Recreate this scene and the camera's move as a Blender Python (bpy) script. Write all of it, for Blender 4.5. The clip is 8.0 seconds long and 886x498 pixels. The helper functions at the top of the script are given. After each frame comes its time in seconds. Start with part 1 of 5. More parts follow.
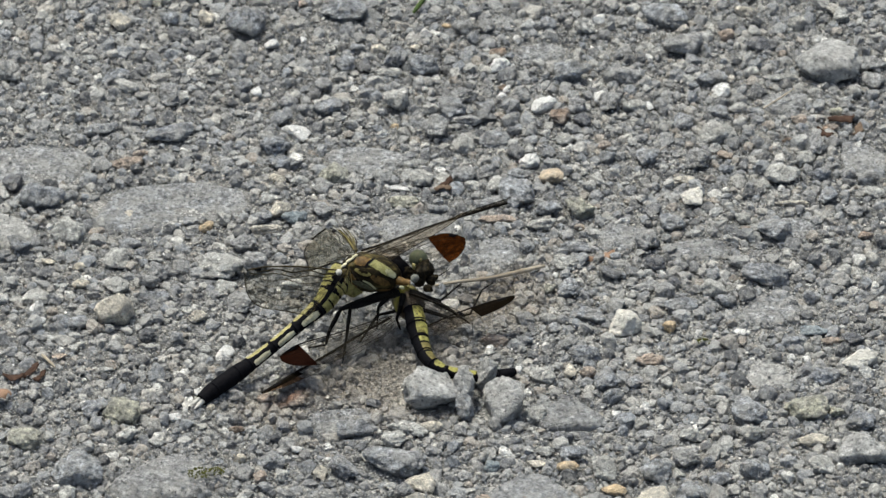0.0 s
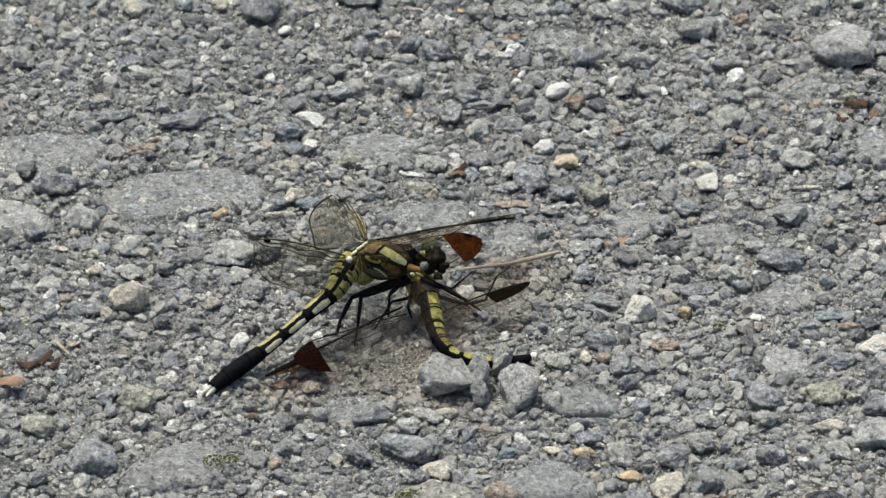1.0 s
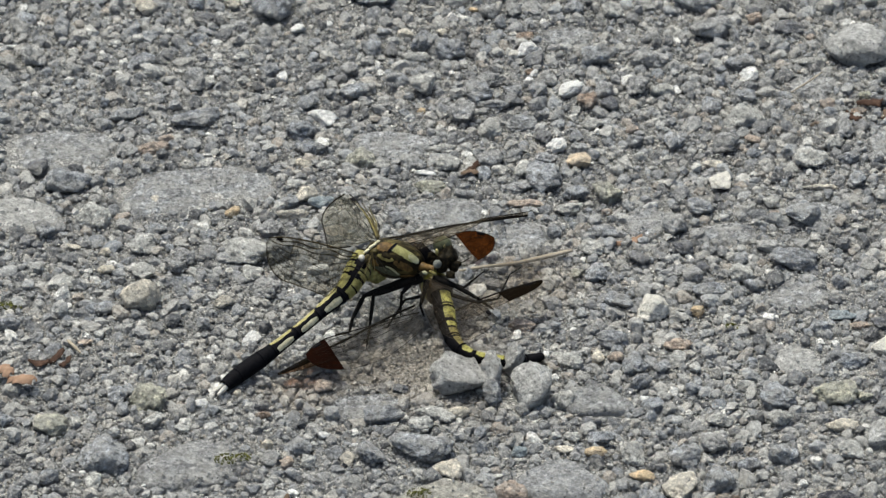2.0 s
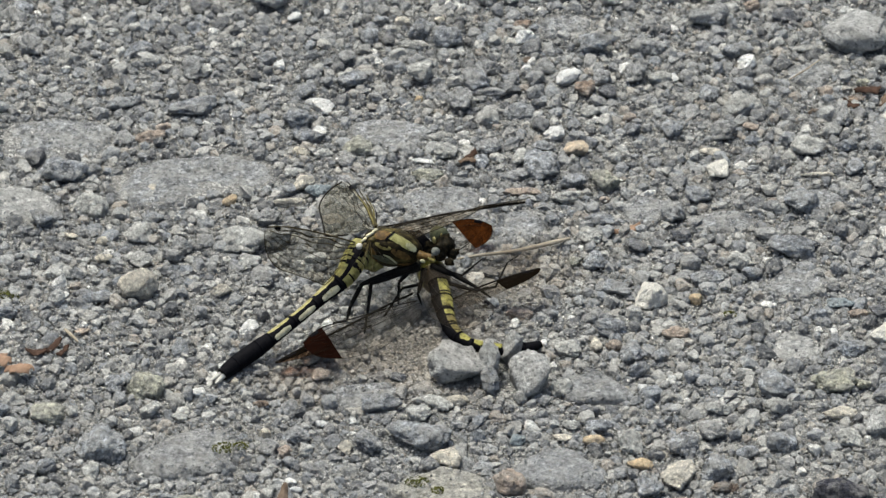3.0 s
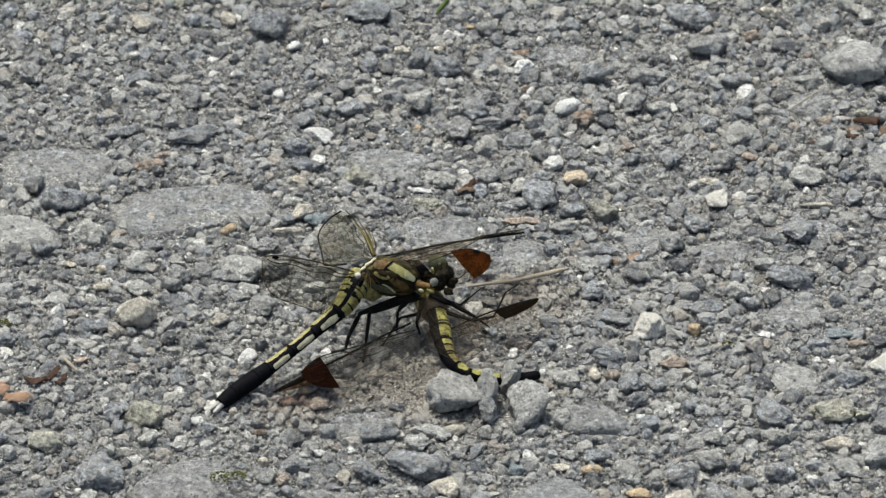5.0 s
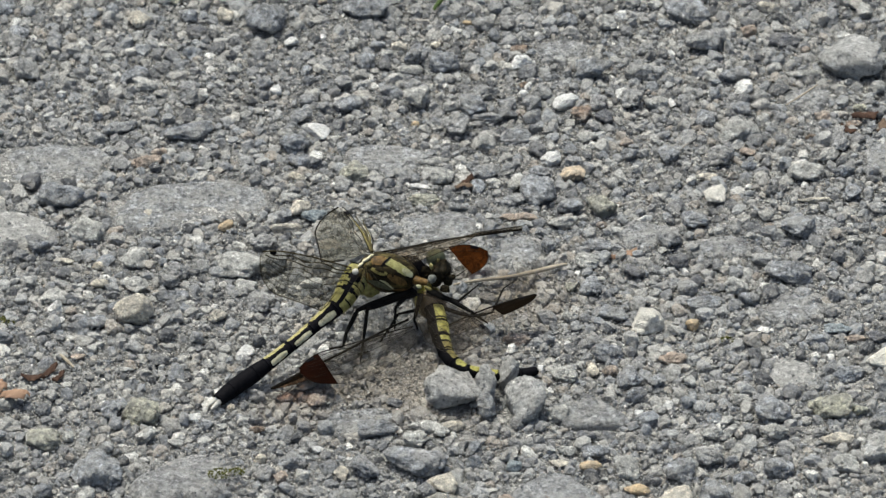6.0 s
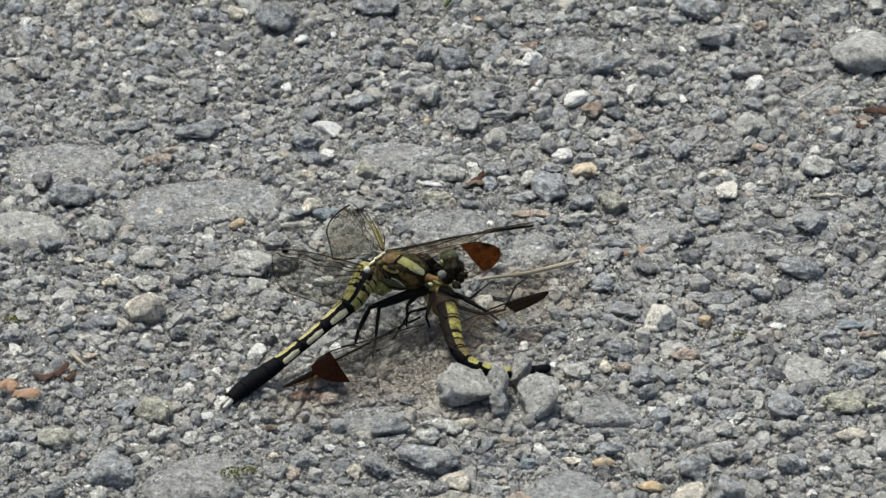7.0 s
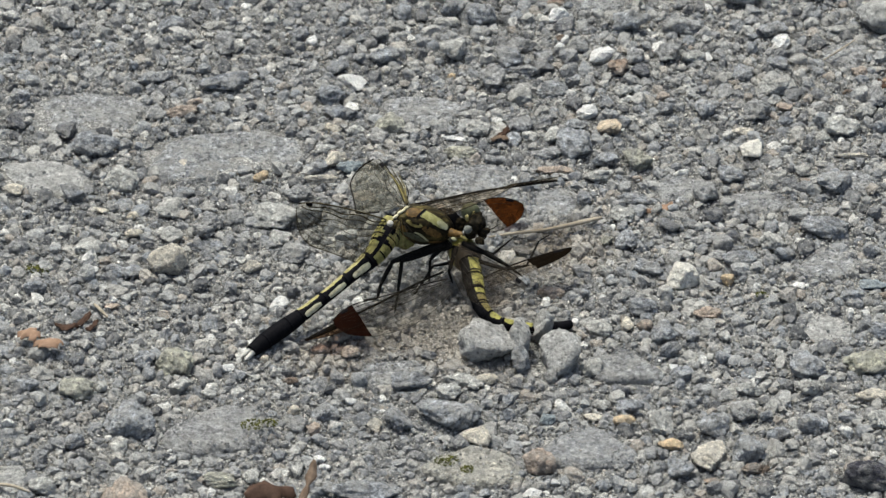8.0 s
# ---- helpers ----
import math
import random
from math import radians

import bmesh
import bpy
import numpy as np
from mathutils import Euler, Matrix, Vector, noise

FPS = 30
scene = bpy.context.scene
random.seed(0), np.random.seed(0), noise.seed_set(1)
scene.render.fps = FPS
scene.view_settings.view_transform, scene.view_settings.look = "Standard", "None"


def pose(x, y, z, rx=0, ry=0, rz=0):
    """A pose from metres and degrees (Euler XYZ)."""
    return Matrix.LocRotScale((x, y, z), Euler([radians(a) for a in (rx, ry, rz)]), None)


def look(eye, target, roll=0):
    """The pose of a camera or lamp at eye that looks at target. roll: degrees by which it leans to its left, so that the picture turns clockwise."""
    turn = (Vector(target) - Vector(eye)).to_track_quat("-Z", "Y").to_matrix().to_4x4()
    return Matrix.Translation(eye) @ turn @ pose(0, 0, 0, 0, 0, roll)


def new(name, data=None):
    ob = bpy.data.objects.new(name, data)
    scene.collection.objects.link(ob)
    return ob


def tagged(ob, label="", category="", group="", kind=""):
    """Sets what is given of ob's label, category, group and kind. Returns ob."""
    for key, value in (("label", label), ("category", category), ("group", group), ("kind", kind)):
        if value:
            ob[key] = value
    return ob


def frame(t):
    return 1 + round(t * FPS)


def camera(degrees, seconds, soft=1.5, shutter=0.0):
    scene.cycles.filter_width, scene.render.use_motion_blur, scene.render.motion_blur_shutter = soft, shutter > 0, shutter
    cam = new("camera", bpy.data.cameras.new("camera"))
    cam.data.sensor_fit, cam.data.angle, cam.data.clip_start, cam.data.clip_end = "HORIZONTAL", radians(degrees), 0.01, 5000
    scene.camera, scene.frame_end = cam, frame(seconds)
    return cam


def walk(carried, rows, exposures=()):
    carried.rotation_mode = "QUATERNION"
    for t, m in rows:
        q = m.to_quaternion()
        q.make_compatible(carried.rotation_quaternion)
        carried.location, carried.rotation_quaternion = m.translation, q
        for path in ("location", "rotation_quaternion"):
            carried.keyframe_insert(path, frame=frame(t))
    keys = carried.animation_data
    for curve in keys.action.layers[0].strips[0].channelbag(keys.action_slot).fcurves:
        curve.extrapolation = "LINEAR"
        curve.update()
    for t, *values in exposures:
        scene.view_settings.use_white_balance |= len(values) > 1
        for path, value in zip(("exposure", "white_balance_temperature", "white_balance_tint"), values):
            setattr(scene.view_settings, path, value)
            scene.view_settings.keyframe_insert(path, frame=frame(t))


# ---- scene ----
# ---------------------------------------------------------------- camera
# A long lens, hand-held two metres from the insects, looking down at 35 degrees.
REACH, DOWN = 2.0, 35.0
cam = camera(4.939, 8.0, soft=1.4)
# focused on the front of the insects; the gravel beyond goes slightly soft
cam.data.dof.use_dof, cam.data.dof.focus_distance, cam.data.dof.aperture_fstop = True, 1.96, 80.0
EYE = Vector((0.0, -REACH * math.cos(radians(DOWN)), REACH * math.sin(radians(DOWN))))
HOLD = look(EYE, (0, 0, 0))
# seconds, pan to the left, tilt up, lean to the left (degrees), forward (metres)
SWAY = [
    (0, 0.0000, 0.0000, 0, 0.0000),
    (0.2, 0.0095, -0.0252, -0.02, 0.0014),
    (0.5, 0.0362, -0.0551, -0.06, 0.0040),
    (0.7, 0.0567, -0.0630, -0.1, 0.0042),
    (1, 0.0819, -0.0769, -0.16, 0.0044),
    (1.5, 0.1197, -0.0964, -0.03, 0.0068),
    (1.7, 0.1355, -0.0835, -0.05, 0.0072),
    (2.8, 0.1399, -0.1261, -0.15, 0.0096),
    (3, 0.1380, -0.1509, -0.17, 0.0100),
    (3.2, 0.1513, -0.1717, -0.14, 0.0100),
    (3.5, 0.1847, -0.1721, -0.09, 0.0098),
    (3.7, 0.2174, -0.1481, -0.07, 0.0096),
    (4, 0.2546, -0.0873, -0.06, 0.0092),
    (4.2, 0.2584, -0.0410, -0.06, 0.0100),
    (4.5, 0.2285, 0.0044, -0.06, 0.0109),
    (4.7, 0.1859, 0.0142, -0.05, 0.0105),
    (5, 0.1305, 0.0140, -0.03, 0.0100),
    (5.2, 0.1027, -0.0136, -0.05, 0.0105),
    (6.3, 0.1513, -0.0025, -0.18, 0.0145),
    (6.5, 0.1733, 0.0069, -0.21, 0.0151),
    (6.7, 0.1843, 0.0032, -0.3, 0.0157),
    (7, 0.1837, -0.0239, -0.42, 0.0163),
    (7.2, 0.1623, -0.0457, -0.45, 0.0165),
    (7.5, 0.1194, -0.0870, -0.46, 0.0167),
    (7.6, 0.1150, -0.1071, -0.42, 0.0167),
    (7.7, 0.1166, -0.1292, -0.34, 0.0167),
    (7.8, 0.1387, -0.1481, -0.2, 0.0169),
    (7.9, 0.2111, -0.1922, 0.05, 0.0171),
    (8, 0.3154, -0.2732, 0.32, 0.0171),
]
# ---------------------------------------------------------------- light
walk(cam, [(t, HOLD @ pose(0, 0, -ahead) @ pose(0, 0, 0, 0, 0, lean) @ pose(0, 0, 0, tilt, pan, 0))
           for t, pan, tilt, lean, ahead in SWAY], [(0.0, 0.67, 6430, 2), (8.0, 0.67, 6430, 2)])
world = bpy.data.worlds.new("sky")
scene.world = world
world.use_nodes = True
SUN_UP, SUN_TURN = 70.0, 322.0
sky = world.node_tree.nodes.new("ShaderNodeTexSky")
sky.sky_type, sky.sun_disc = "NISHITA", False
sky.sun_elevation, sky.sun_rotation = radians(SUN_UP), radians(SUN_TURN)
sky.air_density, sky.dust_density = 1.0, 6.0
world.node_tree.links.new(sky.outputs[0], world.node_tree.nodes["Background"].inputs[0])
world.node_tree.nodes["Background"].inputs[1].default_value = 0.105
sun = new("sun", bpy.data.lights.new("sun", "SUN"))
sun.data.energy, sun.data.angle, sun.data.color = 2.7, radians(11), (1.0, 0.95, 0.88)
sun.matrix_world = look(Vector((math.sin(radians(SUN_TURN)) * math.cos(radians(SUN_UP)),
                                math.cos(radians(SUN_TURN)) * math.cos(radians(SUN_UP)), math.sin(radians(SUN_UP)))) * 20, (0, 0, 0))


# ---------------------------------------------------------------- materials
class Nodes:
    """A small shorthand for node trees."""

    def __init__(self, name, roughness=0.85):
        self.m = bpy.data.materials.new(name)
        self.m.use_nodes = True
        self.t = self.m.node_tree
        self.b = self.t.nodes["Principled BSDF"]
        self.b.inputs["Roughness"].default_value = roughness
        self.where = self.n("ShaderNodeTexCoord").outputs["Object"]

    def n(self, kind):
        return self.t.nodes.new(kind)

    def put(self, a, b):
        if isinstance(a, bpy.types.NodeSocket):
            self.t.links.new(a, b)
        else:
            b.default_value = (*a, 1) if isinstance(a, tuple) and len(a) == 3 and b.type == "RGBA" else a

    def noise(self, scale, detail=4.0, rough=0.6, place=None):
        k = self.n("ShaderNodeTexNoise")
        k.inputs["Scale"].default_value, k.inputs["Detail"].default_value, k.inputs["Roughness"].default_value = scale, detail, rough
        self.t.links.new(place or self.where, k.inputs["Vector"])
        return k.outputs["Fac"]

    def cells(self, scale, place=None, feature="F1", out="Distance"):
        k = self.n("ShaderNodeTexVoronoi")
        k.feature = feature
        k.inputs["Scale"].default_value = scale
        self.t.links.new(place or self.where, k.inputs["Vector"])
        return k.outputs[out]

    def ramp(self, fac, *stops):
        k = self.n("ShaderNodeValToRGB")
        e = k.color_ramp.elements
        for i, (p, c) in enumerate(stops):
            el = e[i] if i < 2 else e.new(p)
            el.position, el.color = p, ((*c, 1) if isinstance(c, tuple) else (c, c, c, 1))
        self.put(fac, k.inputs[0])
        return k.outputs[0]

    def mix(self, fac, a, b, how="MIX"):
        k = self.n("ShaderNodeMix")
        k.data_type, k.blend_type = "RGBA", how
        self.put(fac, k.inputs[0])
        self.put(a, k.inputs[6])
        self.put(b, k.inputs[7])
        return k.outputs[2]

    def maths(self, how, a, b=0.0):
        k = self.n("ShaderNodeMath")
        k.operation = how
        self.put(a, k.inputs[0])
        self.put(b, k.inputs[1])
        return k.outputs[0]

    def bump(self, height, distance, strength=1.0):
        k = self.n("ShaderNodeBump")
        k.inputs["Distance"].default_value, k.inputs["Strength"].default_value = distance, strength
        self.t.links.new(height, k.inputs["Height"])
        self.t.links.new(k.outputs[0], self.b.inputs["Normal"])

    def colour(self, c):
        self.put(c, self.b.inputs["Base Color"])
        return self.m


def shifted(k, random_out):
    """Object coordinates moved by a random amount, so that no two pieces show the same grain."""
    add = k.n("ShaderNodeVectorMath")
    add.operation = "MULTIPLY_ADD"
    k.t.links.new(random_out, add.inputs[0])
    add.inputs[1].default_value = (3.1, 5.7, 4.3)
    k.t.links.new(k.n("ShaderNodeNewGeometry").outputs["Position"], add.inputs[2])
    return add.outputs[0]


def stone_material(name, *tones, speck=0.5, rough=0.9, grit=1.0):
    """Weathered stone: a tone picked per stone, mottled, speckled with pale and dark grains, dusted on top."""
    k = Nodes(name, rough)
    chance = k.n("ShaderNodeObjectInfo").outputs["Random"]
    place = shifted(k, chance)
    base = k.ramp(chance, *[(i / max(1, len(tones) - 1), c) for i, c in enumerate(tones)]) if len(tones) > 1 else tones[0]
    grain = k.noise(1150, 5, 0.8, place)
    base = k.mix(1.0, base, k.ramp(grain, (0.32, 1 - 0.62 * grit), (0.5, 1.0), (0.66, 1 + 0.7 * grit)), "MULTIPLY")
    blotch = k.noise(520, 4, 0.6, place)
    base = k.mix(1.0, base, k.ramp(blotch, (0.32, 1 - 0.45 * grit), (0.5, 1.0), (0.68, 1 + 0.5 * grit)), "MULTIPLY")
    dust = k.ramp(k.noise(320, 5, 0.7, place), (0.44, 0.0), (0.58, 1.0))
    base = k.mix(k.maths("MULTIPLY", dust, 0.5 * grit), base, (0.40, 0.39, 0.37))
    pale = k.ramp(k.cells(1050, place), (0.10, 1.0), (0.26, 0.0))
    base = k.mix(k.maths("MULTIPLY", k.maths("MULTIPLY", pale, k.ramp(blotch, (0.4, 0.3), (0.62, 1.0))), min(1.0, 0.95 * speck)), base, (0.72, 0.71, 0.68))
    dark = k.ramp(k.cells(860, place), (0.10, 1.0), (0.30, 0.0))
    base = k.mix(k.maths("MULTIPLY", dark, 0.7 * speck), base, (0.045, 0.045, 0.05))
    k.bump(k.maths("ADD", k.noise(2400, 4, 0.75, place), k.maths("MULTIPLY", k.noise(800, 5, 0.7, place), 2.0)), 0.0011, 1.0)
    return k.colour(base)


def stained(k, base, where):
    """Tan silt washed into the hollow under the insects, and a lesser patch to one side."""
    for x, y, r, much in ((-0.0095, -0.045, 0.020, 0.42), (0.013, -0.017, 0.013, 0.3), (-0.031, -0.052, 0.011, 0.4)):
        d = k.n("ShaderNodeVectorMath")
        d.operation = "DISTANCE"
        k.t.links.new(where, d.inputs[0])
        d.inputs[1].default_value = (x, y, 0)
        far = k.maths("ADD", d.outputs["Value"], k.maths("MULTIPLY", k.maths("SUBTRACT", k.noise(140, 4, 0.7, where), 0.5), r * 1.2))
        patch = k.ramp(k.maths("DIVIDE", far, r), (0.45, 1.0), (1.0, 0.0))
        base = k.mix(k.maths("MULTIPLY", patch, much), base, (0.37, 0.315, 0.25))
    return base


def gravel_material(name, whites):
    """Loose gravel in one mesh: each stone takes its own tone; whites: the share of quartz among them."""
    k = Nodes(name, 0.92)
    chance = k.n("ShaderNodeNewGeometry").outputs["Random Per Island"]
    place = shifted(k, chance)
    base = k.ramp(chance, (0.0, (0.085, 0.088, 0.096)), (0.12, (0.155, 0.159, 0.168)), (0.30, (0.262, 0.270, 0.284)), (0.50, (0.385, 0.376, 0.356)),
                  (0.64, (0.255, 0.272, 0.298)), (0.78, (0.49, 0.485, 0.465)), (0.86, (0.34, 0.332, 0.315)), (0.90, (0.335, 0.295, 0.255)),
                  (0.955, (0.50, 0.487, 0.455)), (1.0 - whites, (0.56, 0.55, 0.52)), (1.0, (0.86, 0.85, 0.82)))
    grain = k.noise(1300, 5, 0.75, place)
    base = k.mix(1.0, base, k.ramp(grain, (0.3, 0.45), (0.5, 1.0), (0.68, 1.55)), "MULTIPLY")
    dust = k.ramp(k.noise(520, 5, 0.7, place), (0.46, 0.0), (0.6, 1.0))
    base = k.mix(k.maths("MULTIPLY", dust, 0.45), base, (0.40, 0.388, 0.36))
    pale = k.ramp(k.cells(1150, place), (0.14, 1.0), (0.3, 0.0))
    base = k.mix(k.maths("MULTIPLY", pale, 0.6), base, (0.68, 0.67, 0.64))
    dark = k.ramp(k.cells(1150, place), (0.08, 1.0), (0.26, 0.0))
    base = k.mix(k.maths("MULTIPLY", dark, 0.5), base, (0.05, 0.05, 0.054))
    base = stained(k, base, k.n("ShaderNodeNewGeometry").outputs["Position"])
    k.bump(k.noise(1500, 5, 0.75, place), 0.0011, 1.0)
    return k.colour(base)


def soil_material():
    """Grey fines between the stones: grit of many tones, brown silt in patches."""
    k = Nodes("gritty_soil", 0.95)
    where = k.n("ShaderNodeNewGeometry").outputs["Position"]
    grit = k.cells(2200, where, out="Color")
    sep = k.n("ShaderNodeSeparateColor")
    k.t.links.new(grit, sep.inputs[0])
    base = k.ramp(sep.outputs[0], (0.0, (0.14, 0.14, 0.145)), (0.35, (0.215, 0.213, 0.207)), (0.75, (0.31, 0.306, 0.294)), (1.0, (0.55, 0.54, 0.515)))
    silt = k.ramp(k.noise(30, 4, 0.6, where), (0.42, 0.0), (0.68, 1.0))
    base = k.mix(k.maths("MULTIPLY", silt, 0.35), base, (0.32, 0.30, 0.265))
    base = k.mix(1.0, base, k.ramp(k.noise(3200, 4, 0.75, where), (0.28, 0.5), (0.72, 1.5)), "MULTIPLY")
    base = k.mix(1.0, base, k.ramp(k.noise(260, 4, 0.6, where), (0.3, 0.8), (0.7, 1.2)), "MULTIPLY")
    base = k.mix(1.0, base, k.ramp(k.noise(1.7, 5, 0.65, where), (0.3, 0.72), (0.7, 1.2)), "MULTIPLY")
    base = k.mix(1.0, base, k.ramp(k.cells(75, where), (0.1, 1.12), (0.6, 0.85)), "MULTIPLY")
    base = stained(k, base, where)
    h = k.maths("ADD", k.cells(2200, where), k.maths("MULTIPLY", k.noise(1500, 5, 0.75, where), 1.6))
    k.bump(h, 0.0005, 1.0)
    return k.colour(base)


SOIL = soil_material()
GRAVEL = gravel_material("loose_gravel", 0.035)
GRIT = gravel_material("fine_grit", 0.07)
STONES = {
    "grey": stone_material("grey_stone", (0.304, 0.306, 0.310), (0.401, 0.401, 0.401), (0.348, 0.350, 0.358)),
    "blue": stone_material("blue_grey_stone", (0.245, 0.258, 0.284), (0.350, 0.365, 0.390), (0.295, 0.309, 0.335), speck=0.6, grit=1.15),
    "dark": stone_material("dark_stone", (0.108, 0.113, 0.131), (0.163, 0.168, 0.186), speck=0.3),
    "light": stone_material("light_grey_stone", (0.477, 0.475, 0.457), (0.585, 0.581, 0.554), grit=0.8),
    "white": stone_material("white_quartz", (0.860, 0.850, 0.830), (0.900, 0.895, 0.880), speck=0.05, grit=0.2),
    "buff": stone_material("buff_stone", (0.640, 0.585, 0.485), (0.720, 0.665, 0.570), speck=0.35, grit=0.8),
    "pink": stone_material("pink_stone", (0.457, 0.368, 0.304), (0.542, 0.445, 0.368), speck=0.4, grit=0.8),
    "orange": stone_material("orange_stone", (0.652, 0.484, 0.284), (0.694, 0.547, 0.367), speck=0.15, grit=0.5),
    "rust": stone_material("rusty_stone", (0.220, 0.165, 0.125), (0.290, 0.215, 0.165), speck=0.4),
    "moss": stone_material("lichen_stone", (0.401, 0.395, 0.336), (0.467, 0.457, 0.368), speck=0.5),
    "slab": stone_material("flat_grey_stone", (0.290, 0.296, 0.306), (0.345, 0.350, 0.357), speck=0.8, grit=1.3),
    "teal": stone_material("blue_green_stone", (0.288, 0.341, 0.370), (0.317, 0.365, 0.394), speck=0.2, grit=0.5),
    "pale": stone_material("flat_pale_stone", (0.461, 0.456, 0.442), (0.490, 0.485, 0.471), speck=0.5, grit=0.8),
    "dslab": stone_material("flat_dark_stone", (0.282, 0.287, 0.293), (0.315, 0.315, 0.318), speck=0.5),
    "mslab": stone_material("flat_lichen_stone", (0.404, 0.384, 0.336), (0.422, 0.404, 0.355), speck=0.5),
    "block": stone_material("flat_blue_grey_stone", (0.330, 0.335, 0.345), (0.360, 0.365, 0.372), speck=0.4, grit=0.8),
    "ink": stone_material("blue_black_stone", (0.030, 0.030, 0.046), (0.045, 0.045, 0.064), speck=0.15),
    "big": stone_material("speckled_stone", (0.475, 0.473, 0.466), (0.526, 0.523, 0.513), speck=0.9, grit=0.7),
    "cream": stone_material("cream_stone", (0.860, 0.830, 0.760), (0.870, 0.835, 0.760), speck=0.08, grit=0.25),
    "peach": stone_material("peach_stone", (0.736, 0.605, 0.452), (0.736, 0.605, 0.452), speck=0.1, grit=0.4),
}


# ---------------------------------------------------------------- the ground
def height(x, y):
    """The lie of the fines, in metres."""
    return (0.0016 * noise.noise((x * 14, y * 14, 1.3)) + 0.0011 * noise.noise((x * 45, y * 45, 4.1))
            + 0.0005 * noise.noise((x * 160, y * 160, 2.2)))


def link_mesh(name, verts, faces, material, smooth=True):
    me = bpy.data.meshes.new(name)
    n, k = len(faces), faces.shape[1]
    me.vertices.add(len(verts))
    me.vertices.foreach_set("co", np.asarray(verts, dtype=np.float32).ravel())
    me.loops.add(n * k)
    me.loops.foreach_set("vertex_index", np.asarray(faces, dtype=np.int32).ravel())
    me.polygons.add(n)
    me.polygons.foreach_set("loop_start", np.arange(0, n * k, k, dtype=np.int32))
    me.update(calc_edges=True)
    me.polygons.foreach_set("use_smooth", np.full(n, smooth))
    me.validate()
    me.materials.append(material)
    return me


def build_ground():
    fine = np.arange(-0.15, 0.1501, 0.0011)
    far = 0.15 + np.geomspace(0.004, 400.0, 34)
    axis = np.concatenate([-far[::-1], fine, far])
    n = len(axis)
    verts = np.zeros((n * n, 3))
    for j, y in enumerate(axis):
        for i, x in enumerate(axis):
            z = height(x, y) if max(abs(x), abs(y)) < 0.6 else 0.0
            verts[j * n + i] = (x, y, z)
    i = np.arange(n - 1)
    a = (i[None, :] + n * i[:, None]).ravel()
    ground = new("ground", link_mesh("ground", verts, np.stack([a, a + 1, a + n + 1, a + n], 1), SOIL))
    tagged(ground, "grey gritty soil of a gravel track", "ground", kind="structure")


build_ground()


# ---------------------------------------------------------------- stones
def ball(level):
    bm = bmesh.new()
    bmesh.ops.create_icosphere(bm, subdivisions=level, radius=1.0)
    v = np.array([p.co[:] for p in bm.verts])
    f = np.array([[p.index for p in q.verts] for q in bm.faces])
    bm.free()
    return v, f


BALLS = {k: ball(k) for k in (2, 3, 4)}


def chipped(rng, level, planes=11, low=0.45, rough=0.09, edge=26.0):
    """A stone about 2 across: a ball cut by random planes with slightly worn edges, and roughened."""
    v, f = BALLS[level]
    n = rng.normal(size=(planes, 3))
    n /= np.linalg.norm(n, axis=1)[:, None]
    h = rng.uniform(low, 1.0, planes)
    d = np.clip(v @ n.T, 0.02, None)
    r = np.concatenate([h[None, :] / d, np.full((len(v), 1), 1.15)], 1)
    r = (r ** -edge).sum(1) ** (-1 / edge)
    s = rng.uniform(0, 50)
    lumps = [rough * noise.noise(Vector(p) * 1.9 + Vector((s, s, 0))) + rough * 0.7 * noise.noise(Vector(p) * 4.5 + Vector((s, 0, s)))
             + rough * 0.5 * noise.noise(Vector(p) * 10 + Vector((0, s, s))) + rough * 0.3 * noise.noise(Vector(p) * 21 + Vector((s, s, s))) for p in v]
    p = v * (r * (1 + np.array(lumps)))[:, None]
    p -= (p.max(0) + p.min(0)) / 2
    return p / ((p.max(0) - p.min(0)) / 2), f


def slab_form(rng, level=5):
    """An embedded flat stone about 2 across: an irregular outline, a nearly level top, worn steep sides, pitted."""
    v, f = ball(level)
    turns = rng.uniform(0, 2 * math.pi, 9)
    cuts = rng.uniform(0.72, 1.0, 9)
    s = rng.uniform(0, 50)
    out = np.zeros_like(v)
    for i, p in enumerate(v):
        a, flat = math.atan2(p[1], p[0]), math.hypot(p[0], p[1])
        rim = sum((max(0.02, math.cos(a - t)) / c) ** 14 for t, c in zip(turns, cuts))
        rim = min(1.25, (rim + 1.1 ** -14) ** (-1 / 14)) * (1 + 0.06 * noise.noise((2.2 * math.cos(a), 2.2 * math.sin(a), s)) + 0.04 * noise.noise((6 * math.cos(a), 6 * math.sin(a), s)))
        rho = min(1.0, flat) ** 0.6
        z = math.copysign((1 - min(1.0, flat) ** 5) ** 0.5 * min(1.0, 0.35 + 2.5 * abs(p[2])), p[2])
        x, y = p[0] / max(flat, 1e-6) * rho * rim, p[1] / max(flat, 1e-6) * rho * rim
        z += 0.20 * noise.noise((x * 1.6 + s, y * 1.6, 0.3)) + 0.10 * noise.noise((x * 5, y * 5 + s, 1.7)) + 0.07 * noise.noise((x * 13 + s, y * 13, 3.1)) + 0.045 * noise.noise((x * 29, y * 29, s))
        out[i] = (x, y, z)
    return out, f


